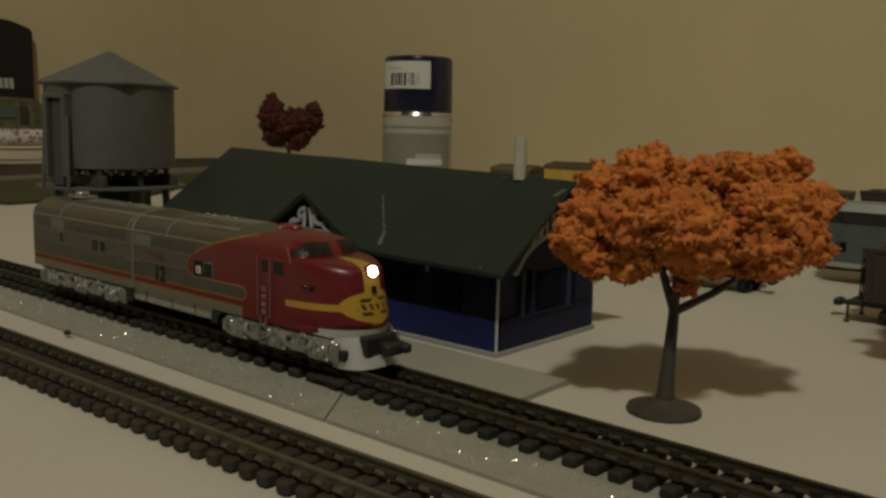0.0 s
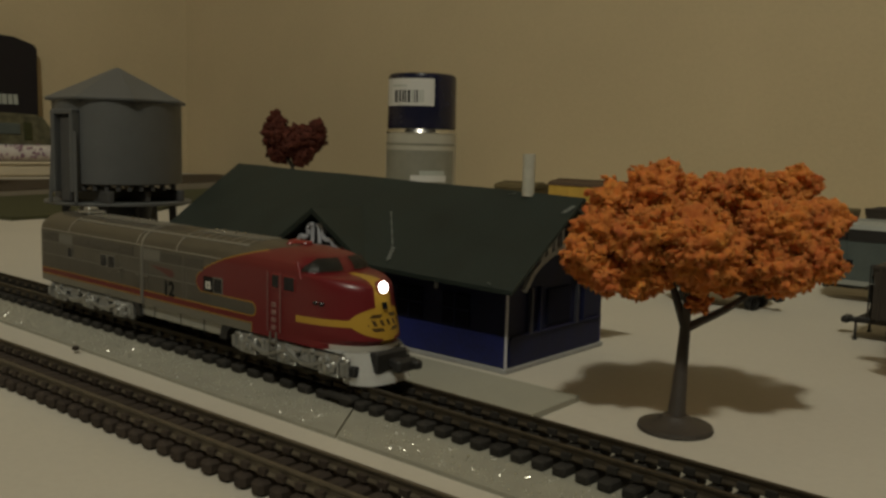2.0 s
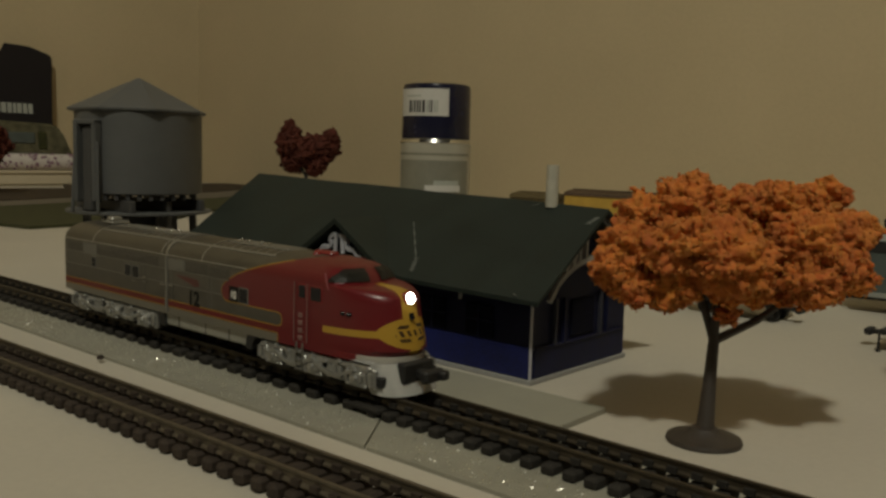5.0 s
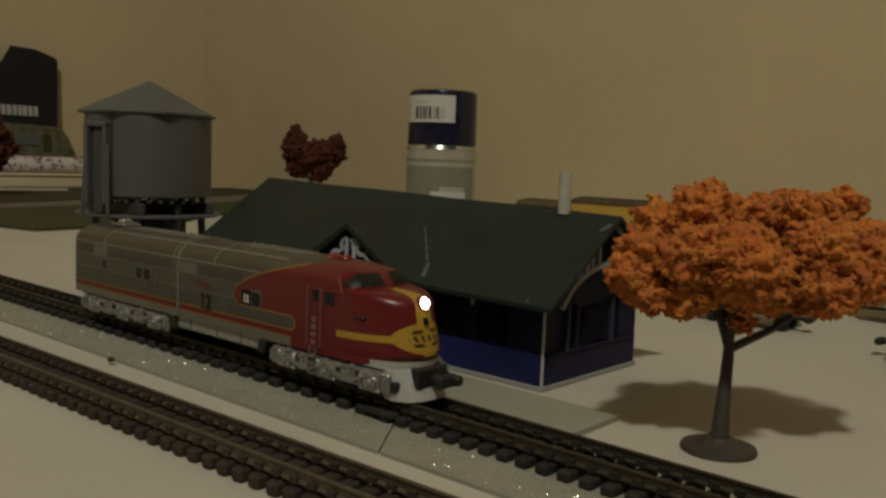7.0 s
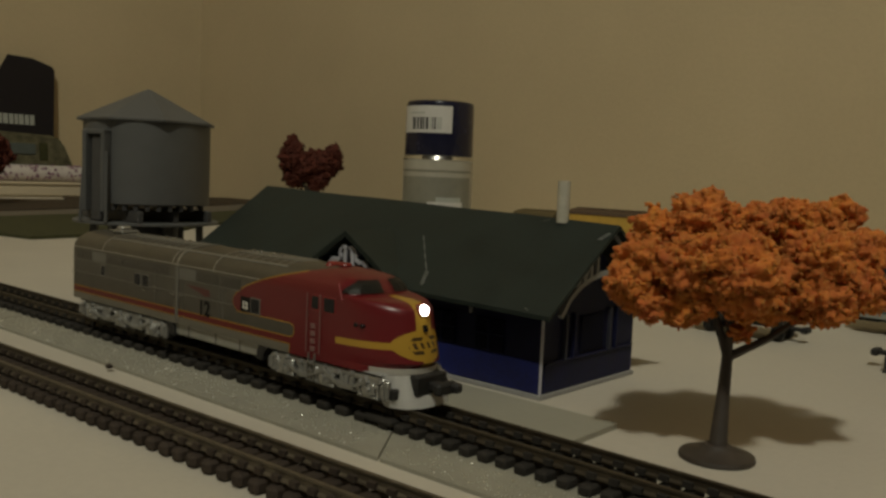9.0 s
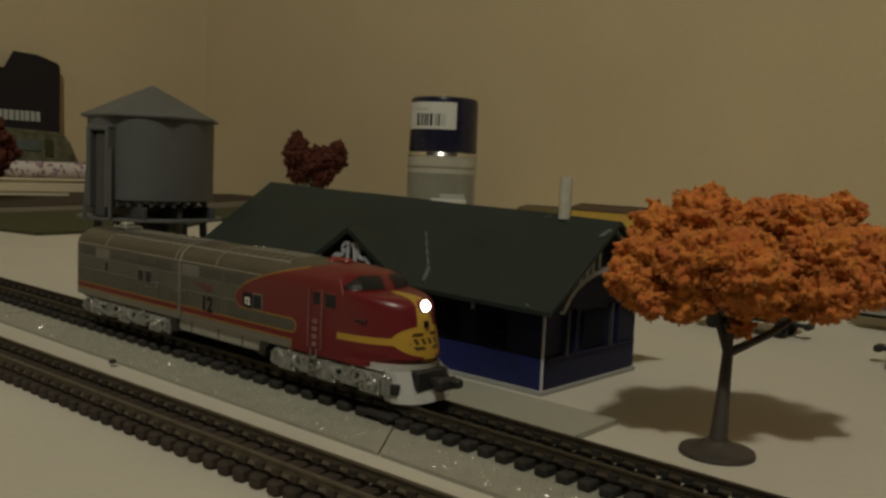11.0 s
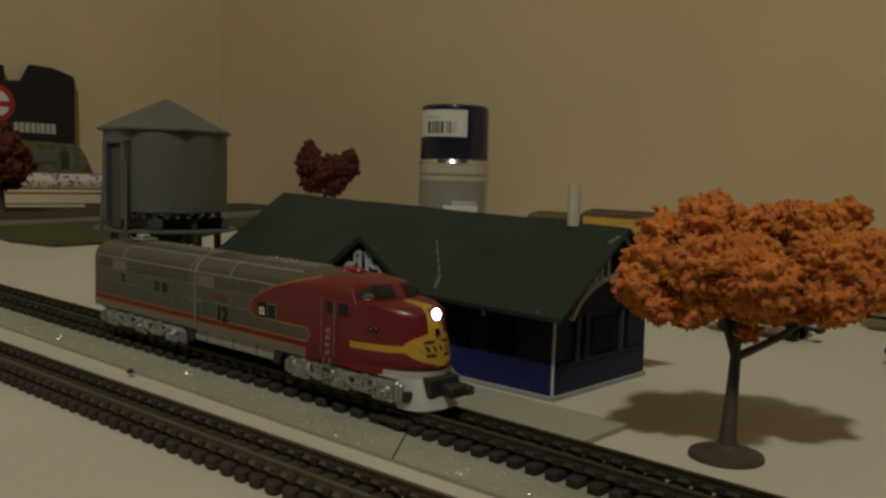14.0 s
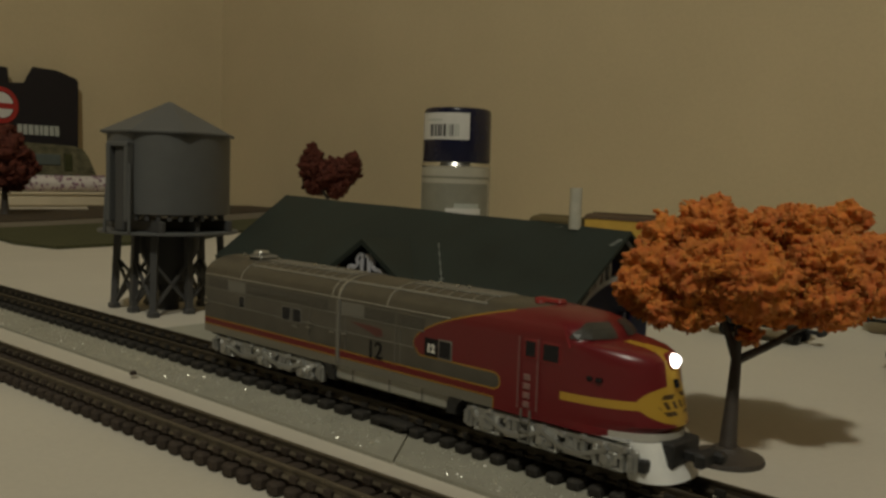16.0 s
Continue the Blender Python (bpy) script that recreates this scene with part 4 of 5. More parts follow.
def locomotive():
    lo = thing("diesel_locomotive", (0, LANE_Y, 0), 0, "silver and red streamlined model diesel locomotive with yellow striping", "locomotive")
    paint = paint_scheme()
    bm = bmesh.new()
    zs = sorted({z for z, _ in NOSE_TIP} | {z for z, _ in BODY_HALF} | {0.0148, 0.0180, 0.0226})
    rings = [[bm.verts.new(p) for p in body_ring(z)] for z in zs]
    n = len(rings[0])
    for a, b in zip(rings, rings[1:]):
        for k in range(n):
            bm.faces.new((a[k], a[(k + 1) % n], b[(k + 1) % n], b[k]))
    bm.faces.new(rings[0][::-1]); bm.faces.new(rings[-1])
    body = part("body", bm, paint, lo, True, sharp=32)
    # roof hatches, ribs and fans
    for x, w, h in ((-0.0125, 0.0004, 0.0003), (-0.0520, 0.00022, 0.0002), (-0.0150, 0.00022, 0.0002), (0.0035, 0.00022, 0.0002)):
        bm = bmesh.new()
        roof_strip(bm, x, w, h)
        part("roof_rib", bm, M_SILVER, body)
    for a, b in ((-0.0500, -0.0160), (0.0045, 0.0290)):
        bm = bmesh.new(); box(bm, (a, -0.0030, 0.0309), (b, 0.0030, 0.03135), 0.0002)
        hatch = part("roof_hatch", bm, M_PANELGREY, body)
        k = a + 0.003
        while k < b - 0.001:
            bm = bmesh.new(); roof_strip(bm, k, 0.00014, 0.00016, 0.0300); part("hatch_rib", bm, M_SILVER, hatch)
            k += 0.0034
    bm = bmesh.new(); box(bm, (-0.0590, -0.0030, 0.0310), (-0.0530, 0.0030, 0.0322), 0.0008); part("boiler_vent", bm, M_PANELGREY, body)
    bm = bmesh.new(); box(bm, (-0.0580, -0.0022, 0.0318), (-0.0545, 0.0012, 0.0333), 0.0005); part("boiler_stack", bm, M_SILVER, body)
    for x in (-0.0655, -0.0495, -0.0341, -0.0308, -0.0255, -0.0221, 0.0064, 0.0095, 0.0146, 0.0178):
        bm = bmesh.new(); bmesh.ops.create_icosphere(bm, subdivisions=2, radius=0.00052); 
        o = part("lifting_ring", bm, M_METAL, body, True); o.location = (x, 0.0004, 0.0314)
    bm = bmesh.new(); box(bm, (0.0360, -0.0014, 0.0308), (0.0425, 0.0014, 0.0319), 0.0005); box(bm, (0.0375, -0.0030, 0.0306), (0.0392, 0.0030, 0.0316), 0.0004)
    part("horn", bm, M_REDPAINT, body, label="red roof horn housing")
    # upper side grilles and battens
    for s in (-1, 1):
        for a, b in ((-0.0672, -0.0580), (-0.0495, -0.0165), (-0.0035, 0.0060), (0.0070, 0.0150)):
            bm = side_plate(a, b, 0.0232, 0.0258, 0.00010, 0.0001, s)
            g = part("side_grille", bm, M_GRILLE, body)
            bm = bmesh.new()
            for k in range(5):
                z = 0.0234 + k * 0.0005
                box(bm, (a + 0.0003, s * BODY_W - 0.0002, z), (b - 0.0003, s * BODY_W + 0.0002, z + 0.00018))
            part("grille_slats", bm, M_GRILLE, g)
        for x0, x1, z in ((-0.0684, 0.0150, 0.0228), (-0.0684, 0.0120, 0.0190)):
            part("side_batten", side_plate(x0, x1, z, z + 0.00025, 0.00022, 0.00005, s), M_PANELGREY, body)
        for x0, x1 in ((-0.0578, -0.0497), (-0.0117, -0.0037)):
            part("upper_panel", side_plate(x0, x1, 0.0231, 0.0259, 0.00010, 0.0001, s), M_PANELGREY, body)
        for x in (0.0063, 0.0079, -0.0100, -0.0232):
            part("panel_seam", side_plate(x, x + 0.00016, 0.0150, 0.0229, 0.00014, 0.00003, s), M_PANELGREY, body)
        # thin bright silver strips that draw the highlight lines along the roof edges
        bm = bmesh.new(); box(bm, (-0.0688, s * BODY_W * 0.985 - 0.0002, 0.0264), (0.0220, s * BODY_W * 0.985 + 0.0002, 0.0267), 0.0001)
        part("roof_edge_glint", bm, M_SILVER, body)
        bm = bmesh.new(); box(bm, (-0.0510, s * 0.0066 - 0.0001, 0.0299), (0.0290, s * 0.0066 + 0.0002, 0.0304), 0.0001)
        part("hatch_edge_glint", bm, M_SILVER, body)
        bm = bmesh.new(); box(bm, (-0.0131, s * BODY_W - 0.0003, 0.0114), (-0.0119, s * BODY_W + 0.0003, 0.0262), 0.0001)
        part("panel_joint", bm, M_PANELGREY, body)
        for x0, x1, z0, z1 in ((-0.0524, -0.0502, 0.0194, 0.0222), (-0.0337, -0.0306, 0.0189, 0.0220), (-0.0295, -0.0264, 0.0189, 0.0220), (0.0194, 0.0226, 0.0183, 0.0217), (0.0412, 0.0436, 0.0223, 0.0252), (0.0452, 0.0488, 0.0221, 0.0252)):
            fr = part("window_frame", side_plate(x0 - 0.0003, x1 + 0.0003, z0 - 0.0003, z1 + 0.0003, 0.00016, 0.0001, s), M_PANELGREY if x1 < 0.03 else M_REDPAINT, body)
            part("window_pane", side_plate(x0, x1, z0, z1, 0.00024, 0.0002, s), M_GLASS_DARK, fr)
        part("number_board", side_plate(0.0152, 0.0190, 0.0181, 0.0218, 0.00018, 0.0002, s), M_DECAL, body)
        words("board_number", "12", 0.0023, (0.0171, s * (BODY_W + 0.00022), 0.0190), s, M_DECALWHITE, body)
        words("side_number", "12", 0.0052, (0.0000, s * (BODY_W + 0.00010), 0.0149), s, M_DECAL, body)
        bm = bmesh.new()
        prism(bm, [(-0.0085, 0.0218), (-0.001, 0.0217), (0.0020, 0.0214), (0.0024, 0.0200), (0.0005, 0.0196), (-0.0025, 0.0205)], 0.00006, Matrix.Translation((0, s * BODY_W - 0.00003, 0)))
        part("side_emblem", bm, mat("faded_red_decal", (0.11, 0.032, 0.027), 0.5, vary=0.2), body)
        for a, b in ((-0.0480, -0.0400), (-0.0385, -0.0320), (-0.0300, -0.0235)):
            part("lettering_bar", side_plate(a, b, 0.0241, 0.0250, 0.00032, 0.00003, s), M_GRILLE, body)
        # cab door, rails and steps
        for x in (0.0400, 0.0444):
            bm = bmesh.new(); rod(bm, (x, s * (BODY_W + 0.0004), 0.0125), (x, s * (BODY_W + 0.0004), 0.0258), 0.00012); part("grab_rail", bm, M_STEP, body)
        for z in (0.0128, 0.0145, 0.0162, 0.0179):
            part("step_hole", side_plate(0.0410, 0.0426, z, z + 0.0011, 0.0002, 0.0002, s), M_STEP, body)
        # stirrup steps under the cab door
        bm = bmesh.new()
        for x in (0.0408, 0.0428):
            beam(bm, (x, s * 0.0098, 0.0062), (x, s * 0.0098, 0.0124), 0.0003, 0.0004)
        for z in (0.0063, 0.0082, 0.0101):
            box(bm, (0.0407, s * 0.0098 - 0.0005, z), (0.0429, s * 0.0098 + 0.0005, z + 0.0003))
        part("stirrup_step", bm, M_PANELGREY, body)
        for x0, z in ((-0.0688, 0.0200), (-0.0688, 0.0186), (-0.0290, 0.0180), (-0.0236, 0.0196), (-0.0236, 0.0184), (-0.0148, 0.0186), (-0.0108, 0.0188)):
            bm = bmesh.new(); rod(bm, (x0, s * (BODY_W + 0.0004), z), (x0 + 0.0016, s * (BODY_W + 0.0004), z), 0.00014, seg=6)
            for x in (x0, x0 + 0.0016):
                rod(bm, (x, s * (BODY_W - 0.0001), z), (x, s * (BODY_W + 0.0005), z), 0.00016, seg=6)
            part("grab_iron", bm, M_METAL, body)
        for x in (0.0545, 0.0563):
            bm = bmesh.new(); box(bm, (x, s * 0.0084, 0.0202), (x + 0.0012, s * 0.0096, 0.0210), 0.0002); part("classification_light", bm, M_GLASS_DARK, body)
        # windscreen halves
        bm = bmesh.new()
        g = []
        for z in (0.0268, 0.0276, 0.0285, 0.0294):
            ring = [p for p in body_ring(z)]
            pts = [p for p in ring if p[1] * s > 0.0008 and p[0] > 0.0499 + (z - 0.0268) * 0.5]
            pts.sort(key=lambda p: abs(p[1]))
            idx = [0, len(pts) // 4, len(pts) // 2, 3 * len(pts) // 4, len(pts) - 1]
            g.append([bm.verts.new((pts[i][0] + 0.00022, pts[i][1] * 1.025, z + 0.0001)) for i in idx])
        for a, b in zip(g, g[1:]):
            for k in range(4):
                bm.faces.new((a[k], a[k + 1], b[k + 1], b[k]))
        bmesh.ops.solidify(bm, geom=bm.faces[:], thickness=0.0002)
        part("windscreen", bm, mat("cab_glass", (0.045, 0.043, 0.036), 0.35, vary=0.2, bump=0.0, spec=0.3), body)
        bm = bmesh.new(); rod(bm, (0.0510, s * 0.0097, 0.0252), (0.0493, s * 0.0092, 0.0286), 0.00025); part("cab_pillar", bm, M_REDPAINT, body)
    # skirt, fuel tank, underframe
    bm = bmesh.new(); box(bm, (-0.0177, -0.0088, 0.0078), (0.0238, 0.0088, 0.0118), 0.0005)
    tank = part("fuel_tank", bm, M_TANKSILVER, lo, label="dull silver fuel tank skirt")
    for x in (-0.008, 0.004, 0.014):
        for s in (-1, 1):
            bm = bmesh.new(); box(bm, (x, s * 0.0088 - 0.0002, 0.0080), (x + 0.0003, s * 0.0088 + 0.0002, 0.0116)); part("tank_seam", bm, M_PANELGREY, tank)
    bm = bmesh.new(); box(bm, (-0.0684, -0.0080, 0.0100), (0.0600, 0.0080, 0.0114), 0.0003); part("underframe", bm, M_BLACK, lo)
    bm = bmesh.new(); box(bm, (0.0225, -0.0091, 0.0108), (0.0630, 0.0091, 0.0113), 0.0002); part("sill", bm, M_TRIMGREY, lo)
    for x, way in ((0.0252, 1), (-0.0172, -1)):
        bm = bmesh.new()
        arch = [(-0.0036, 0.0076), (-0.0034, 0.0098), (-0.0024, 0.0116), (-0.0006, 0.0127), (0.0040, 0.0129), (0.0040, 0.0114), (0.0012, 0.0112), (-0.0002, 0.0102), (-0.0010, 0.0090), (-0.0012, 0.0076)]
        prism(bm, [(x + way * dx, z) for dx, z in arch], 0.0190, Matrix.Translation((0, -0.0095, 0)))
        part("wheel_arch", bm, M_BLACK, lo, label="black curved wheel arch")
    axles = truck(lo, -0.0650, -0.0185) + truck(lo, 0.0268, 0.0648)
    # pilot and couplers
    bm = bmesh.new()
    rings = []
    for z, tip, w in ((0.0046, 0.0700, 0.0080), (0.0055, 0.0697, 0.0082), (0.0085, 0.0684, 0.0083), (0.0112, 0.0674, 0.0084)):
        row = []
        for k in range(17):
            t = math.pi * (k / 16 - 0.5)
            row.append(bm.verts.new((tip - 0.0070 + 0.0070 * math.cos(t) ** 0.7, w * (1 if t > 0 else -1) * abs(math.sin(t)) ** 0.8, z)))
        rings.append(row)
    for a, b in zip(rings, rings[1:]):
        for k in range(16):
            bm.faces.new((a[k], a[k + 1], b[k + 1], b[k]))
    bmesh.ops.solidify(bm, geom=bm.faces[:], thickness=0.0009)
    pil = part("pilot", bm, M_WHITEPL, lo, True, "white plastic pilot plough")
    bm = bmesh.new(); box(bm, (0.0640, -0.0086, 0.0064), (0.0664, -0.0068, 0.0086), 0.0003); box(bm, (0.0640, 0.0068, 0.0064), (0.0664, 0.0086, 0.0086), 0.0003); part("step_opening", bm, M_BLACK, pil)
    bm = bmesh.new(); box(bm, (0.0640, -0.0046, 0.0070), (0.0691, 0.0046, 0.0112), 0.0003); part("coupler_pocket", bm, M_BLACK, pil)
    for s, x in ((1, 0.0690), (-1, -0.0689)):
        bm = bmesh.new()
        box(bm, (min(x, x + s * 0.0030), -0.0013, 0.0080), (max(x, x + s * 0.0030), 0.0013, 0.0098), 0.0003)
        box(bm, (min(x + s * 0.0025, x + s * 0.0046), -0.0028, 0.0076), (max(x + s * 0.0025, x + s * 0.0046), 0.0030, 0.0102), 0.0005)
        box(bm, (min(x + s * 0.0040, x + s * 0.0062), 0.0008, 0.0080), (max(x + s * 0.0040, x + s * 0.0062), 0.0030, 0.0100), 0.0005)
        part("coupler", bm, M_BLACK, lo, label="black hook coupler")
    # headlight
    m = Matrix.Translation((0.0653, 0, 0.0242)) @ Matrix.Rotation(radians(78), 4, "Y")
    bm = bmesh.new(); lathe(bm, [(0.0015, -0.0008), (0.0016, 0.0002), (0.0013, 0.0006)], 20, m); hd = part("headlight_rim", bm, M_REDPAINT, lo, True)
    bm = bmesh.new(); lathe(bm, [(0.00125, 0.0002), (0.0012, 0.0008), (0.0008, 0.0013), (0.0002, 0.0015)], 20, m); part("headlight_lens", bm, M_HEAD, hd, True, "glowing white headlight")
    bm = bmesh.new(); rod(bm, (0.0662, 0, 0.0212), (0.0666, 0, 0.0198), 0.0006); part("lower_light", bm, M_GLASS_DARK, hd)
    return lo, axles


# ---- spray can behind the depot ----
def spray_can():
    c = thing("spray_can", (-0.3285, 0.3308, -0.001), 40, "spray can with a navy blue cap and a grey-white printed body", "spray can")
    c.scale = (1.02, 1.02, 1.034)
    bm = bmesh.new(); lathe(bm, [(0.0245, 0), (0.0262, 0.001), (0.0262, 0.0605), (0.0262, 0.0625), (0.0250, 0.0650), (0.0240, 0.0668)], 48)
    b = part("body", bm, M_CANBODY, c, True)
    bm = bmesh.new(); lathe(bm, [(0.0264, 0.0618), (0.0267, 0.0626), (0.0256, 0.0650), (0.0250, 0.0650)], 48, cap=False); part("shoulder_ring", bm, M_METAL, b, True, "shiny steel shoulder ring")
    bm = bmesh.new(); lathe(bm, [(0.0256, 0.0655), (0.0257, 0.0660), (0.0253, 0.1020), (0.0246, 0.1042), (0.0232, 0.1050), (0.0225, 0.1042), (0.0215, 0.1036)], 48)
    cap = part("cap", bm, M_CAP, c, True, "navy blue plastic cap")
    def patch(r, a0, a1, z0, z1, material, name, parent, thick=0.0002, seg=14):
        bm = bmesh.new()
        rows = [[bm.verts.new((rr * math.cos(radians(a0 + (a1 - a0) * k / seg)), rr * math.sin(radians(a0 + (a1 - a0) * k / seg)), z)) for k in range(seg + 1)] for rr, z in ((r, z0), (r, z1), (r + thick, z1), (r + thick, z0))]
        for i in range(4):
            a, b2 = rows[i], rows[(i + 1) % 4]
            for k in range(seg):
                bm.faces.new((a[k], a[k + 1], b2[k + 1], b2[k]))
        for k in (0, seg):
            bm.faces.new([r_[k] for r_ in rows])
        return part(name, bm, material, parent, True)
    # the face towards the viewer lies at about -90 in the can's own space
    f = -92
    st = patch(0.0256, f - 72, f + 24, 0.0815, 0.1008, M_STICKER, "barcode_sticker", cap)
    rnd = random.Random(2)
    a = f - 46
    while a < f + 6:
        w = rnd.uniform(1.4, 4.2)
        patch(0.02585, a, a + w, 0.0838, 0.0925, M_DECAL if rnd.random() > 0.3 else M_LETTERGREY, "barcode_bar", st, 0.0001, 3)
        a += w + rnd.uniform(1.4, 3.4)
    patch(0.02585, f - 52, f - 22, 0.0950, 0.0962, M_LETTERGREY, "print_bar", st, 0.0001, 4)
    lb = patch(0.0263, f - 70, f + 68, 0.004, 0.0500, M_CANLABEL, "label", b)
    patch(0.0263, f - 74, f + 72, 0.0535, 0.0550, M_CANLABEL, "label_line", b)
    for z, p, q in ((0.0275, f - 12, f + 48), (0.0190, f - 30, f + 52), (0.0120, f - 30, f + 40)):
        patch(0.0266, p, q, z, z + 0.0045, M_STICKER, "print_bar", lb, 0.0001, 8)
    patch(0.0266, f + 2, f + 44, 0.0320, 0.0355, M_LETTERGREY, "print_bar", lb, 0.0001, 8)


# ---- cars on the back tracks ----
def car_truck(parent, x):
    tk = new("truck"); tk.parent = parent; tk.location = (x, 0, 0)
    for s in (-1, 1):
        bm = bmesh.new()
        y = s * 0.0070
        beam(bm, (-0.0075, y, 0.0072), (0.0075, y, 0.0072), 0.0011, 0.0012)
        box(bm, (-0.0025, y - 0.0007, 0.0050), (0.0025, y + 0.0007, 0.0085), 0.0004)
        for w in (-0.0058, 0.0058):
            box(bm, (w - 0.0014, y - 0.0008, 0.0056), (w + 0.0014, y + 0.0008, 0.0082), 0.0003)
        part("side_frame", bm, M_BLACK, tk)
    for w in (-0.0058, 0.0058):
        bm = bmesh.new()
        for s in (-1, 1):
            rod(bm, (w, s * 0.0036, 0.0068), (w, s * 0.0058, 0.0068), 0.0026, seg=16)
        rod(bm, (w, -0.006, 0.0068), (w, 0.006, 0.0068), 0.0007)
        part("wheelset", bm, M_BLACK, tk, True)
    bm = bmesh.new(); box(bm, (-0.003, -0.006, 0.0080), (0.003, 0.006, 0.0105), 0.0004); part("bolster", bm, M_BLACK, tk)


def car_couplers(parent, half):
    for s in (-1, 1):
        bm = bmesh.new()
        x = s * half
        box(bm, (min(x - s * 0.006, x + s * 0.0045), -0.0012, 0.0082), (max(x - s * 0.006, x + s * 0.0045), 0.0012, 0.0096), 0.0003)
        box(bm, (min(x + s * 0.0035, x + s * 0.0060), -0.0026, 0.0078), (max(x + s * 0.0035, x + s * 0.0060), 0.0026, 0.0100), 0.0005)
        part("coupler", bm, M_BLACK, parent)


def house_car(at, half, side_material, roof_material, label, height=0.0285, band=None, windows=()):
    c = thing("freight_car" if not windows else "baggage_car", at, 0, label, "railway car", "cars on the back tracks")
    W = 0.0095
    bm = bmesh.new(); box(bm, (-half, -W, 0.0108), (half, W, height - 0.003), 0.0003)
    body = part("body", bm, side_material, c)
    bm = bmesh.new()
    prism(bm, [(-W - 0.0004, height - 0.003), (W + 0.0004, height - 0.003), (W * 0.9, height - 0.0013), (W * 0.45, height - 0.0002), (0, height), (-W * 0.45, height - 0.0002), (-W * 0.9, height - 0.0013)], 2 * half + 0.001, Matrix.Translation((half + 0.0005, 0, 0)) @ Matrix.Rotation(radians(90), 4, "Z"))
    roof = part("roof", bm, roof_material, c)
    bm = bmesh.new(); box(bm, (-half, -0.0012, height - 0.0001), (half, 0.0012, height + 0.0006), 0.0002); part("roof_walk", bm, roof_material, roof)
    k = -half + 0.004
    while k < half:
        bm = bmesh.new(); box(bm, (k, -W - 0.0003, 0.0110), (k + 0.0004, W + 0.0003, height - 0.0035)); part("side_rib", bm, side_material, body)
        k += 0.0085 if not windows else 0.03
    if band:
        for s in (-1, 1):
            bm = bmesh.new(); box(bm, (-half, s * W - 0.0003, height - 0.0075), (half, s * W + 0.0003, height - 0.0031), 0.0001); part("letter_board", bm, band, body)
            bm = bmesh.new(); box(bm, (-half, s * W - 0.0004, 0.0106), (half, s * W + 0.0004, 0.0125), 0.0001); part("sill", bm, M_TEALROOF, body)
    for x in windows:
        for s in (-1, 1):
            bm = bmesh.new(); box(bm, (x - 0.0018, s * W - 0.0002, 0.0165), (x + 0.0018, s * W + 0.0003, 0.0205), 0.0003); part("window", bm, M_GLASS_DARK, body)
            bm = bmesh.new()
            for d in (0.0115, 0.0180, 0.0200, 0.0214):
                box(bm, (x + d, s * W - 0.0002, 0.0142), (x + d + 0.0009, s * W + 0.0002, 0.0142 + (0.0046 if d < 0.012 else 0.0030)), 0)
            part("lettering_bar", bm, M_DECALWHITE, body)
    bm = bmesh.new(); box(bm, (-half + 0.003, -0.004, 0.0088), (half - 0.003, 0.004, 0.0110), 0.0003); part("underframe", bm, M_BLACK, c)
    car_truck(c, -half * 0.68); car_truck(c, half * 0.68); car_couplers(c, half)
    return c


def car_axle(parent, x):
    ax = new("axle"); ax.parent = parent; ax.location = (x, 0, 0)
    bm = bmesh.new()
    for s in (-1, 1):
        rod(bm, (0, s * 0.0036, 0.0068), (0, s * 0.0054, 0.0068), 0.0026, seg=16)
    rod(bm, (0, -0.0066, 0.0068), (0, 0.0066, 0.0068), 0.0007)
    part("wheelset", bm, M_BLACK, ax, True)
    for s in (-1, 1):
        bm = bmesh.new(); prism(bm, [(-0.0018, 0.0112), (-0.0009, 0.0060), (0.0009, 0.0060), (0.0018, 0.0112)], 0.0007, Matrix.Translation((0, s * 0.0066 - 0.00035, 0)))
        part("axle_guard", bm, M_BLACK, ax)


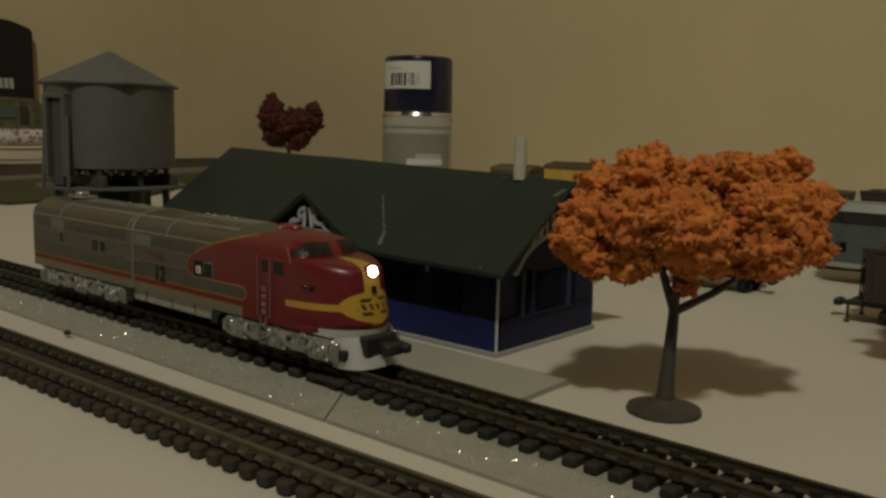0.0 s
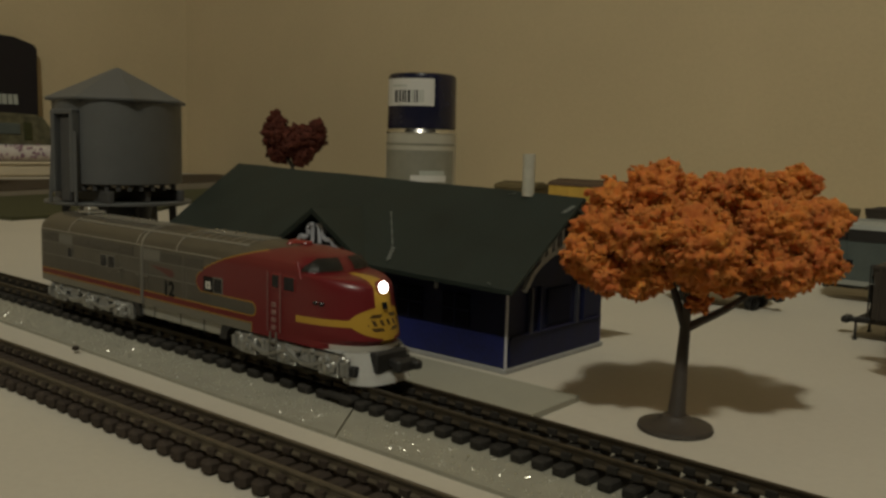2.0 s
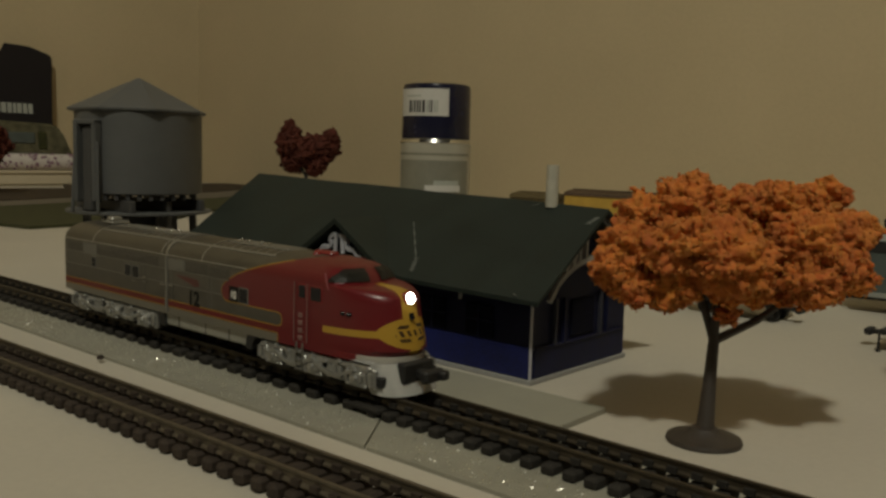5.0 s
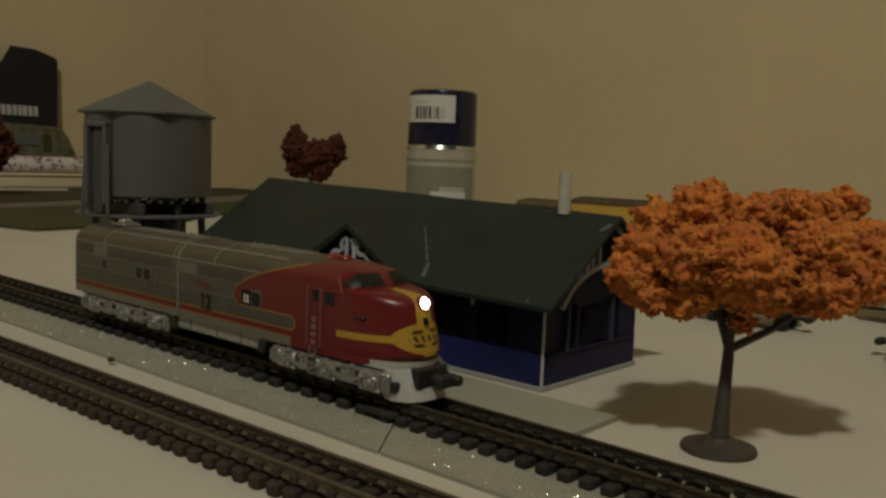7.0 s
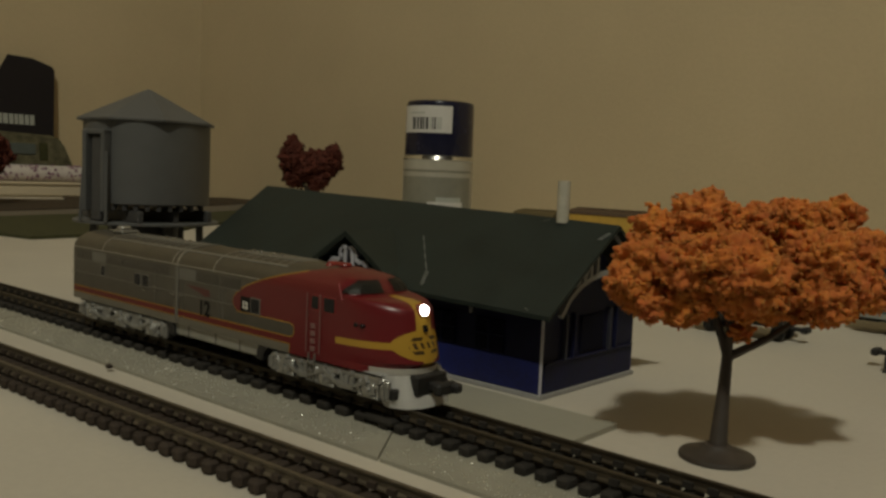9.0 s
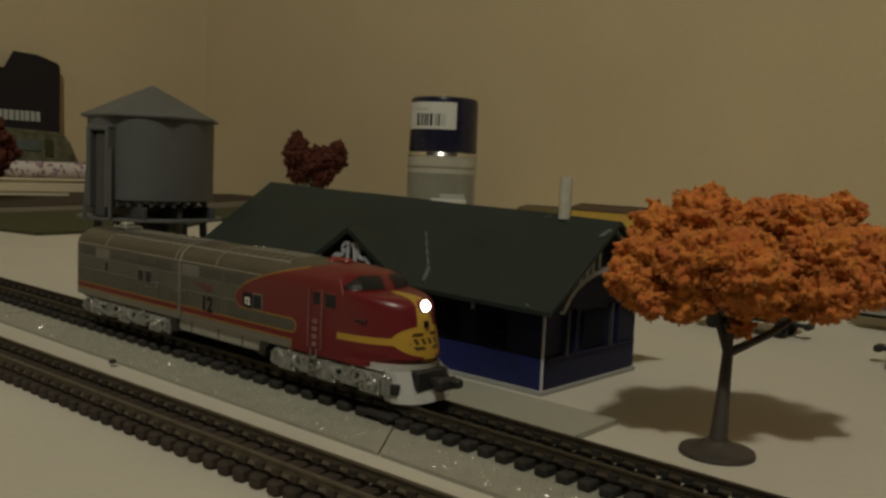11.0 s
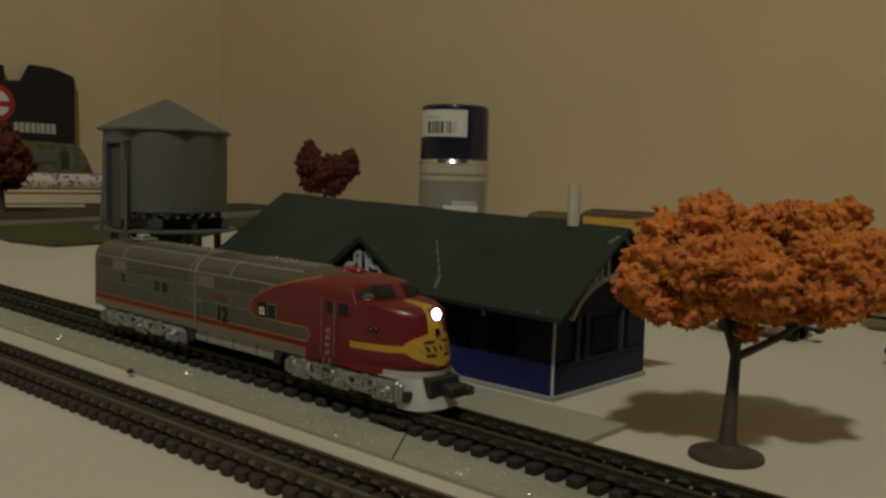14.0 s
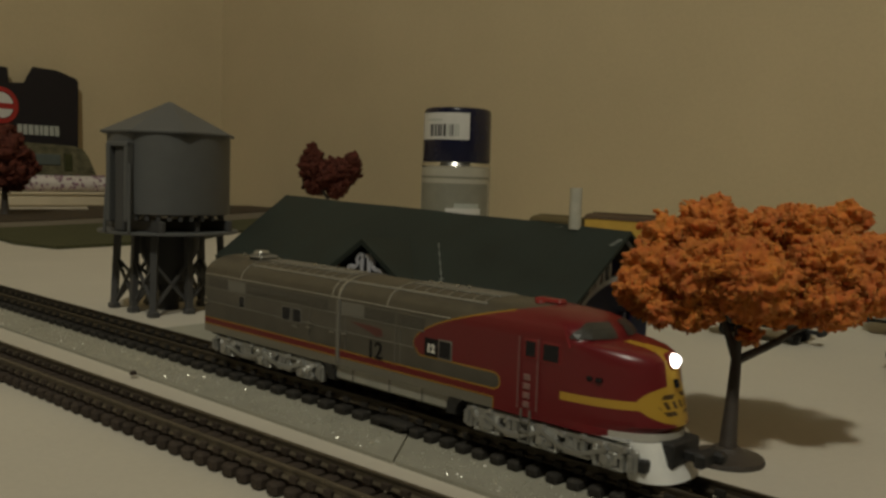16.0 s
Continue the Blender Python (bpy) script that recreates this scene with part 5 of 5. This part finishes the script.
def hopper_car(at, half, material, label, height=0.0235, load=True, two_axle=False, porch=0.0):
    c = thing("hopper_car", at, 0, label, "railway car", "cars on the back tracks")
    W = 0.0092
    for s in (-1, 1):
        bm = bmesh.new(); box(bm, (-half, s * W - 0.0005, 0.0112), (half, s * W + 0.0005, height), 0.0002); sd = part("side", bm, material, c)
        k = -half + 0.0015
        while k < half:
            bm = bmesh.new(); box(bm, (k, s * W - 0.0010, 0.0110), (k + 0.0009, s * W + 0.0010, height + 0.0002), 0.0002); part("side_post", bm, material, sd)
            k += 0.0075
        bm = bmesh.new(); box(bm, (-half - 0.0006, s * W - 0.0008, height - 0.0012), (half + 0.0006, s * W + 0.0008, height + 0.0003), 0.0002); part("top_chord", bm, material, sd)
    for s in (-1, 1):
        bm = bmesh.new()
        x = s * half
        a = [(x - s * 0.0115, 0.0112), (x - s * 0.0105, 0.0112), (x - s * 0.0005, height), (x - s * 0.0015, height)]
        prism(bm, a, 2 * W - 0.001, Matrix.Translation((0, -W + 0.0005, 0)))
        part("slope_sheet", bm, material, c)
        bm = bmesh.new(); box(bm, (x - 0.0006, -W, height - 0.003), (x + 0.0006, W, height), 0.0002)
        for y in (-0.0075, -0.0025, 0.0025, 0.0075):
            beam(bm, (x, y, 0.0105), (x, y, height - 0.003), 0.0008, 0.0008)
        part("end_frame", bm, material, c)
        bm = bmesh.new(); rod(bm, (x + s * 0.0012, -0.004, 0.0185), (x + s * 0.0022, -0.004, 0.0185), 0.0022, seg=14); part("brake_wheel", bm, M_BLACK, c)
    bm = bmesh.new(); box(bm, (-half, -0.0085, 0.0095), (half, 0.0085, 0.0112), 0.0003); part("floor", bm, material, c)
    if load:
        bm = bmesh.new()
        rnd = random.Random(int(abs(at[0]) * 5000))
        for k in range(26):
            bmesh.ops.create_icosphere(bm, subdivisions=1, radius=rnd.uniform(0.0022, 0.0042), matrix=Matrix.Translation((rnd.uniform(-half + 0.008, half - 0.008), rnd.uniform(-0.0055, 0.0055), height - 0.0015 + rnd.uniform(-0.001, 0.0012))))
        tagged(part("load", bm, M_COAL, c, label="heaped brown load"), kind="stuff")
    for s in (-1, 1):
        if two_axle:
            car_axle(c, s * (half - 0.0035))
        else:
            car_truck(c, s * (half - 0.012))
        if porch:
            x = s * half
            bm = bmesh.new()
            box(bm, (min(x, x + s * porch), -0.0088, 0.0100), (max(x, x + s * porch), 0.0088, 0.0113), 0.0003)
            for y in (-0.0080, 0.0080):
                box(bm, (x + s * porch - 0.0006, y - 0.0009, 0.0040), (x + s * porch + 0.0006, y + 0.0009, 0.0048), 0.0002)
                for d in (-0.0007, 0.0007):
                    beam(bm, (x + s * porch, y + d, 0.0044), (x + s * porch, y + d, 0.0106), 0.0003, 0.0003)
            part("end_platform", bm, M_BLACK, c, label="black end platform with stirrup steps")
            bm = bmesh.new()
            for y in (-0.0082, -0.0052):
                beam(bm, (x + s * 0.0014, y, 0.0112), (x + s * 0.0014, y, height), 0.0004, 0.0004)
            for z in (0.0135, 0.0160, 0.0185, 0.0210, 0.0235):
                beam(bm, (x + s * 0.0014, -0.0082, z), (x + s * 0.0014, -0.0052, z), 0.0004, 0.0004)
            part("end_ladder", bm, M_BLACK, c)
            bm = bmesh.new(); rod(bm, (x + s * porch * 0.7, 0.0040, 0.0112), (x + s * porch * 0.7, 0.0040, 0.0190), 0.0003); rod(bm, (x + s * porch * 0.7, 0.0040, 0.0188), (x + s * porch * 0.7, 0.0040, 0.0194), 0.0022, seg=14)
            part("brake_staff", bm, M_BLACK, c)
    car_couplers(c, half + porch)
    return c


def back_cars():
    hopper_car((0.0945, 0.1195, -0.0052), 0.040, M_HOPPER, "weathered dark brown hopper car", 0.0274, False, porch=0.0045)
    hopper_car((-0.0040, 0.1400, -0.0052), 0.0160, M_HOPPER, "short two-axle dark brown hopper car behind the tree", 0.0225, False, True)
    house_car((0.1055, 0.1930, -0.0052), 0.0840, M_TEAL, M_TEALROOF, "grey-green baggage car with a pale roof", 0.0352, M_BLACK, (-0.0790 + 0.0, -0.012, 0.04))
    for c in ((-0.1740, M_CAROLIVE, M_CAROLIVE, "short olive brown freight car", 0.0140), (-0.1100, M_CARYELLOW, M_CARROOF, "yellow freight car with a brown roof", 0.0400)):
        house_car((c[0], 0.2500, -0.0052), c[4], c[1], c[2], c[3], 0.0395 if c[4] < 0.02 else 0.0425)
    hopper_car((-0.0345, 0.2700, -0.0052), 0.038, M_CAROLIVE, "dark hopper car with a heaped load", 0.0345)
    hopper_car((0.0495, 0.2700, -0.0052), 0.038, M_HOPPER, "dark hopper car with a heaped load", 0.0360)
    house_car((0.1370, 0.2700, -0.0052), 0.0400, M_CARORANGE, M_CARROOF, "orange freight car with a brown roof", 0.0375)


# ---- far end of the layout ----
def far_layout():
    def mat_sheet(name, outline, z, material, label, cat):
        bm = bmesh.new(); slab(bm, outline, -0.001, z)
        tagged(link(name, bm, material), label, cat)
    mat_sheet("lawn_mat", [(-0.452, 0.075), (-0.50, 0.066), (-0.60, 0.078), (-0.64, 0.110), (-0.657, 0.160), (-0.676, 0.213), (-0.694, 0.380), (-0.725, 0.440), (-0.78, 0.620), (-0.50, 0.620), (-0.56, 0.330), (-0.535, 0.262), (-0.470, 0.190)], 0.0012, M_OLIVE, "dark olive green grass mat", "grass mat")
    mat_sheet("model_road", [(-0.62, 0.070), (-0.645, 0.110), (-0.662, 0.160), (-0.681, 0.213), (-0.699, 0.380), (-0.730, 0.440), (-0.785, 0.628), (-0.895, 0.628), (-0.850, 0.522), (-0.812, 0.460), (-0.756, 0.252), (-0.732, 0.200), (-0.718, 0.155), (-0.69, 0.070)], 0.0008, M_ROAD, "grey model road", "road")
    mat_sheet("field_mat", [(-0.695, 0.070), (-0.723, 0.155), (-0.737, 0.200), (-0.761, 0.252), (-0.817, 0.460), (-0.855, 0.522), (-0.900, 0.630), (-1.03, 0.630), (-1.03, 0.370), (-0.935, 0.330), (-0.945, 0.246), (-0.96, 0.070)], 0.0014, M_BROWN, "dark brown field mat", "field mat")
    # long cream board with flowered paper on it
    bd = thing("storage_box", (-1.085, 0.235, -0.001), 90, "long flat cream cardboard box at the wall", "box")
    bm = bmesh.new(); box(bm, (-0.36, -0.040, 0), (0.26, 0.036, 0.0155), 0.003); part("carton", bm, M_CREAM, bd)
    bm = bmesh.new(); box(bm, (-0.362, -0.042, 0.0155), (0.262, 0.038, 0.020), 0.002); part("lid", bm, M_CREAM, bd)
    fp = thing("flowered_paper_roll", (-1.085, 0.255, 0.019), 90, "white paper roll printed with purple flowers", "paper roll")
    bm = bmesh.new(); rod(bm, (-0.34, -0.020, 0.011), (0.20, -0.020, 0.011), 0.011, seg=20); part("roll", bm, M_FABRIC, fp, True)
    rnd = random.Random(11)
    bm = bmesh.new()
    for k in range(420):
        x, a = rnd.uniform(-0.33, 0.195), rnd.uniform(radians(-50), radians(80))
        m = Matrix.Translation((x, -0.020 - 0.0110 * math.cos(a), 0.011 + 0.0110 * math.sin(a)))
        bmesh.ops.create_icosphere(bm, subdivisions=1, radius=rnd.uniform(0.0009, 0.0030), matrix=m @ Matrix.Diagonal((1, 0.4, 1, 1)))
    tagged(part("flower_print", bm, M_PURPLE, fp), kind="stuff")
    # carded toy package on end
    pk = thing("toy_package", (-1.100, 0.3286, 0.019), 90, "black carded toy package with a cloudy plastic blister", "toy package")
    m = Matrix.Rotation(radians(-5), 4, "X") @ Matrix.Diagonal((0.80, 1.0, 0.92, 1.0))
    bm = bmesh.new()
    out = [(-0.16, 0), (0.076, 0), (0.085, 0.168), (0.081, 0.174), (0.056, 0.181), (0.046, 0.1835), (0.006, 0.185), (-0.010, 0.160), (-0.034, 0.158), (-0.036, 0.180), (-0.16, 0.184)]
    prism(bm, out, 0.002, m); card = part("card", bm, M_BOXBLACK, pk)
    bm = bmesh.new()
    prism(bm, [(-0.14, 0.001), (0.108, 0.001), (0.094, 0.026), (0.080, 0.056), (0.066, 0.066), (-0.14, 0.072)], -0.030, m @ Matrix.Translation((0, -0.0003, 0)))
    bmesh.ops.bevel(bm, geom=bm.edges[:], offset=0.004, segments=2, affect="EDGES")
    bl = part("blister", bm, M_BLISTER, pk, True, "cloudy plastic blister")
    for a, b, z, h, mt in ((-0.020, 0.030, 0.036, 0.016, M_TEAL), (0.036, 0.050, 0.028, 0.026, M_OLIVE), (-0.050, -0.028, 0.020, 0.030, M_TEAL), (-0.02, 0.05, 0.012, 0.010, M_DARKGREY)):
        bm = bmesh.new(); box(bm, (a, -0.0325, z), (b, -0.0300, z + h), 0.001, m); part("blister_content", bm, mt, bl)
    x = -0.024
    for w in (0.009, 0.009, 0.010, 0.009, 0.007, 0.010, 0.009, 0.009):
        bm = bmesh.new(); box(bm, (x, -0.0012, 0.083), (x + w * 0.8, -0.0004, 0.098), 0.0003, m); part("title_bar", bm, M_LETTERGREY, card)
        x += w
    bm = bmesh.new(); lathe(bm, [(0.0265, 0), (0.0265, 0.0008), (0.0200, 0.0008), (0.0200, 0)], 28, m @ Matrix.Translation((-0.048, -0.0010, 0.124)) @ Matrix.Rotation(radians(90), 4, "X"), cap=False); part("badge_ring", bm, M_REDPRINT, card)
    bm = bmesh.new(); lathe(bm, [(0.0190, 0), (0.0185, 0.0006)], 20, m @ Matrix.Translation((-0.048, -0.0010, 0.124)) @ Matrix.Rotation(radians(90), 4, "X")); part("badge_disc", bm, M_STICKER, card)
    bm = bmesh.new(); box(bm, (-0.068, -0.0024, 0.119), (-0.028, -0.0012, 0.127), 0.0003, m); part("badge_bar", bm, M_REDPRINT, card)


def speck():
    bm = bmesh.new(); bmesh.ops.create_icosphere(bm, subdivisions=2, radius=0.0011, matrix=Matrix.Translation((-0.0895, -0.0640, 0.0004)) @ Matrix.Diagonal((1.1, 0.9, 0.6, 1)))
    for v in bm.verts:
        v.co += Vector((noise.noise(v.co * 900), noise.noise(v.co * 900 + Vector((5, 0, 0))), 0)) * 0.0003
    tagged(link("crumb", bm, M_TIE_BROWN), "small dark crumb lying on the roadbed edge", "crumb")


roadbed()
depot()
water_tower()
trees()
loco, loco_axles = locomotive()
spray_can()
back_cars()
far_layout()
speck()
track((-0.0075, -0.0402, 0.0004), 0, -0.612, 0.0, M_TIE_BLACK, 0.00605, 0.0, "railway track with widely spaced black ties on a grey roadbed", (), 0.0006, None, 0.0037)
track((-0.0070, -0.0406, 0.0004), -1.35, 0.0, 0.207, M_TIE_BLACK, 0.0045, 0.0, "railway track with closely spaced black ties on a grey roadbed", (0.0,), 0.0006, None, 0.0027)
track((0, -0.0820, 0.0), 1.46, -0.60, 0.20, M_TIE_BROWN, 0.0044, 0.0003, "railway track with brown ties on the bare board", (), 0.0013, M_RAIL_TAN)


def motions():
    # the locomotive waits at the platform, then pulls away
    run = [(0, -0.0690), (14.15, -0.0690), (14.3, -0.0672), (14.5, -0.0620), (14.75, -0.0558), (15.0, -0.0478), (15.25, -0.0387), (15.5, -0.0294), (15.75, -0.0207), (16.0, -0.0126)]
    start, way = run[0][1], run[-1][1] - run[0][1]
    # the nose turns with the track past the joint
    walk(loco, [(t, pose(x, LANE_Y + 0.0005 * (x - start) / way, 0.0002, 0, 0, -1.6 * (x - start) / way)) for t, x in run])
    r = 0.0029
    dense = [(0, run[0][1])]
    for (ta, xa), (tb, xb) in zip(run[1:], run[2:]):
        for k in range(4):
            dense.append((ta + (tb - ta) * k / 4, xa + (xb - xa) * k / 4))
    dense.append(run[-1])
    for w in loco_axles:
        x, y, z = w.location
        walk(w, [(t, pose(x, y, z, 0, math.degrees((p - run[0][1]) / r), 0)) for t, p in dense])


motions()
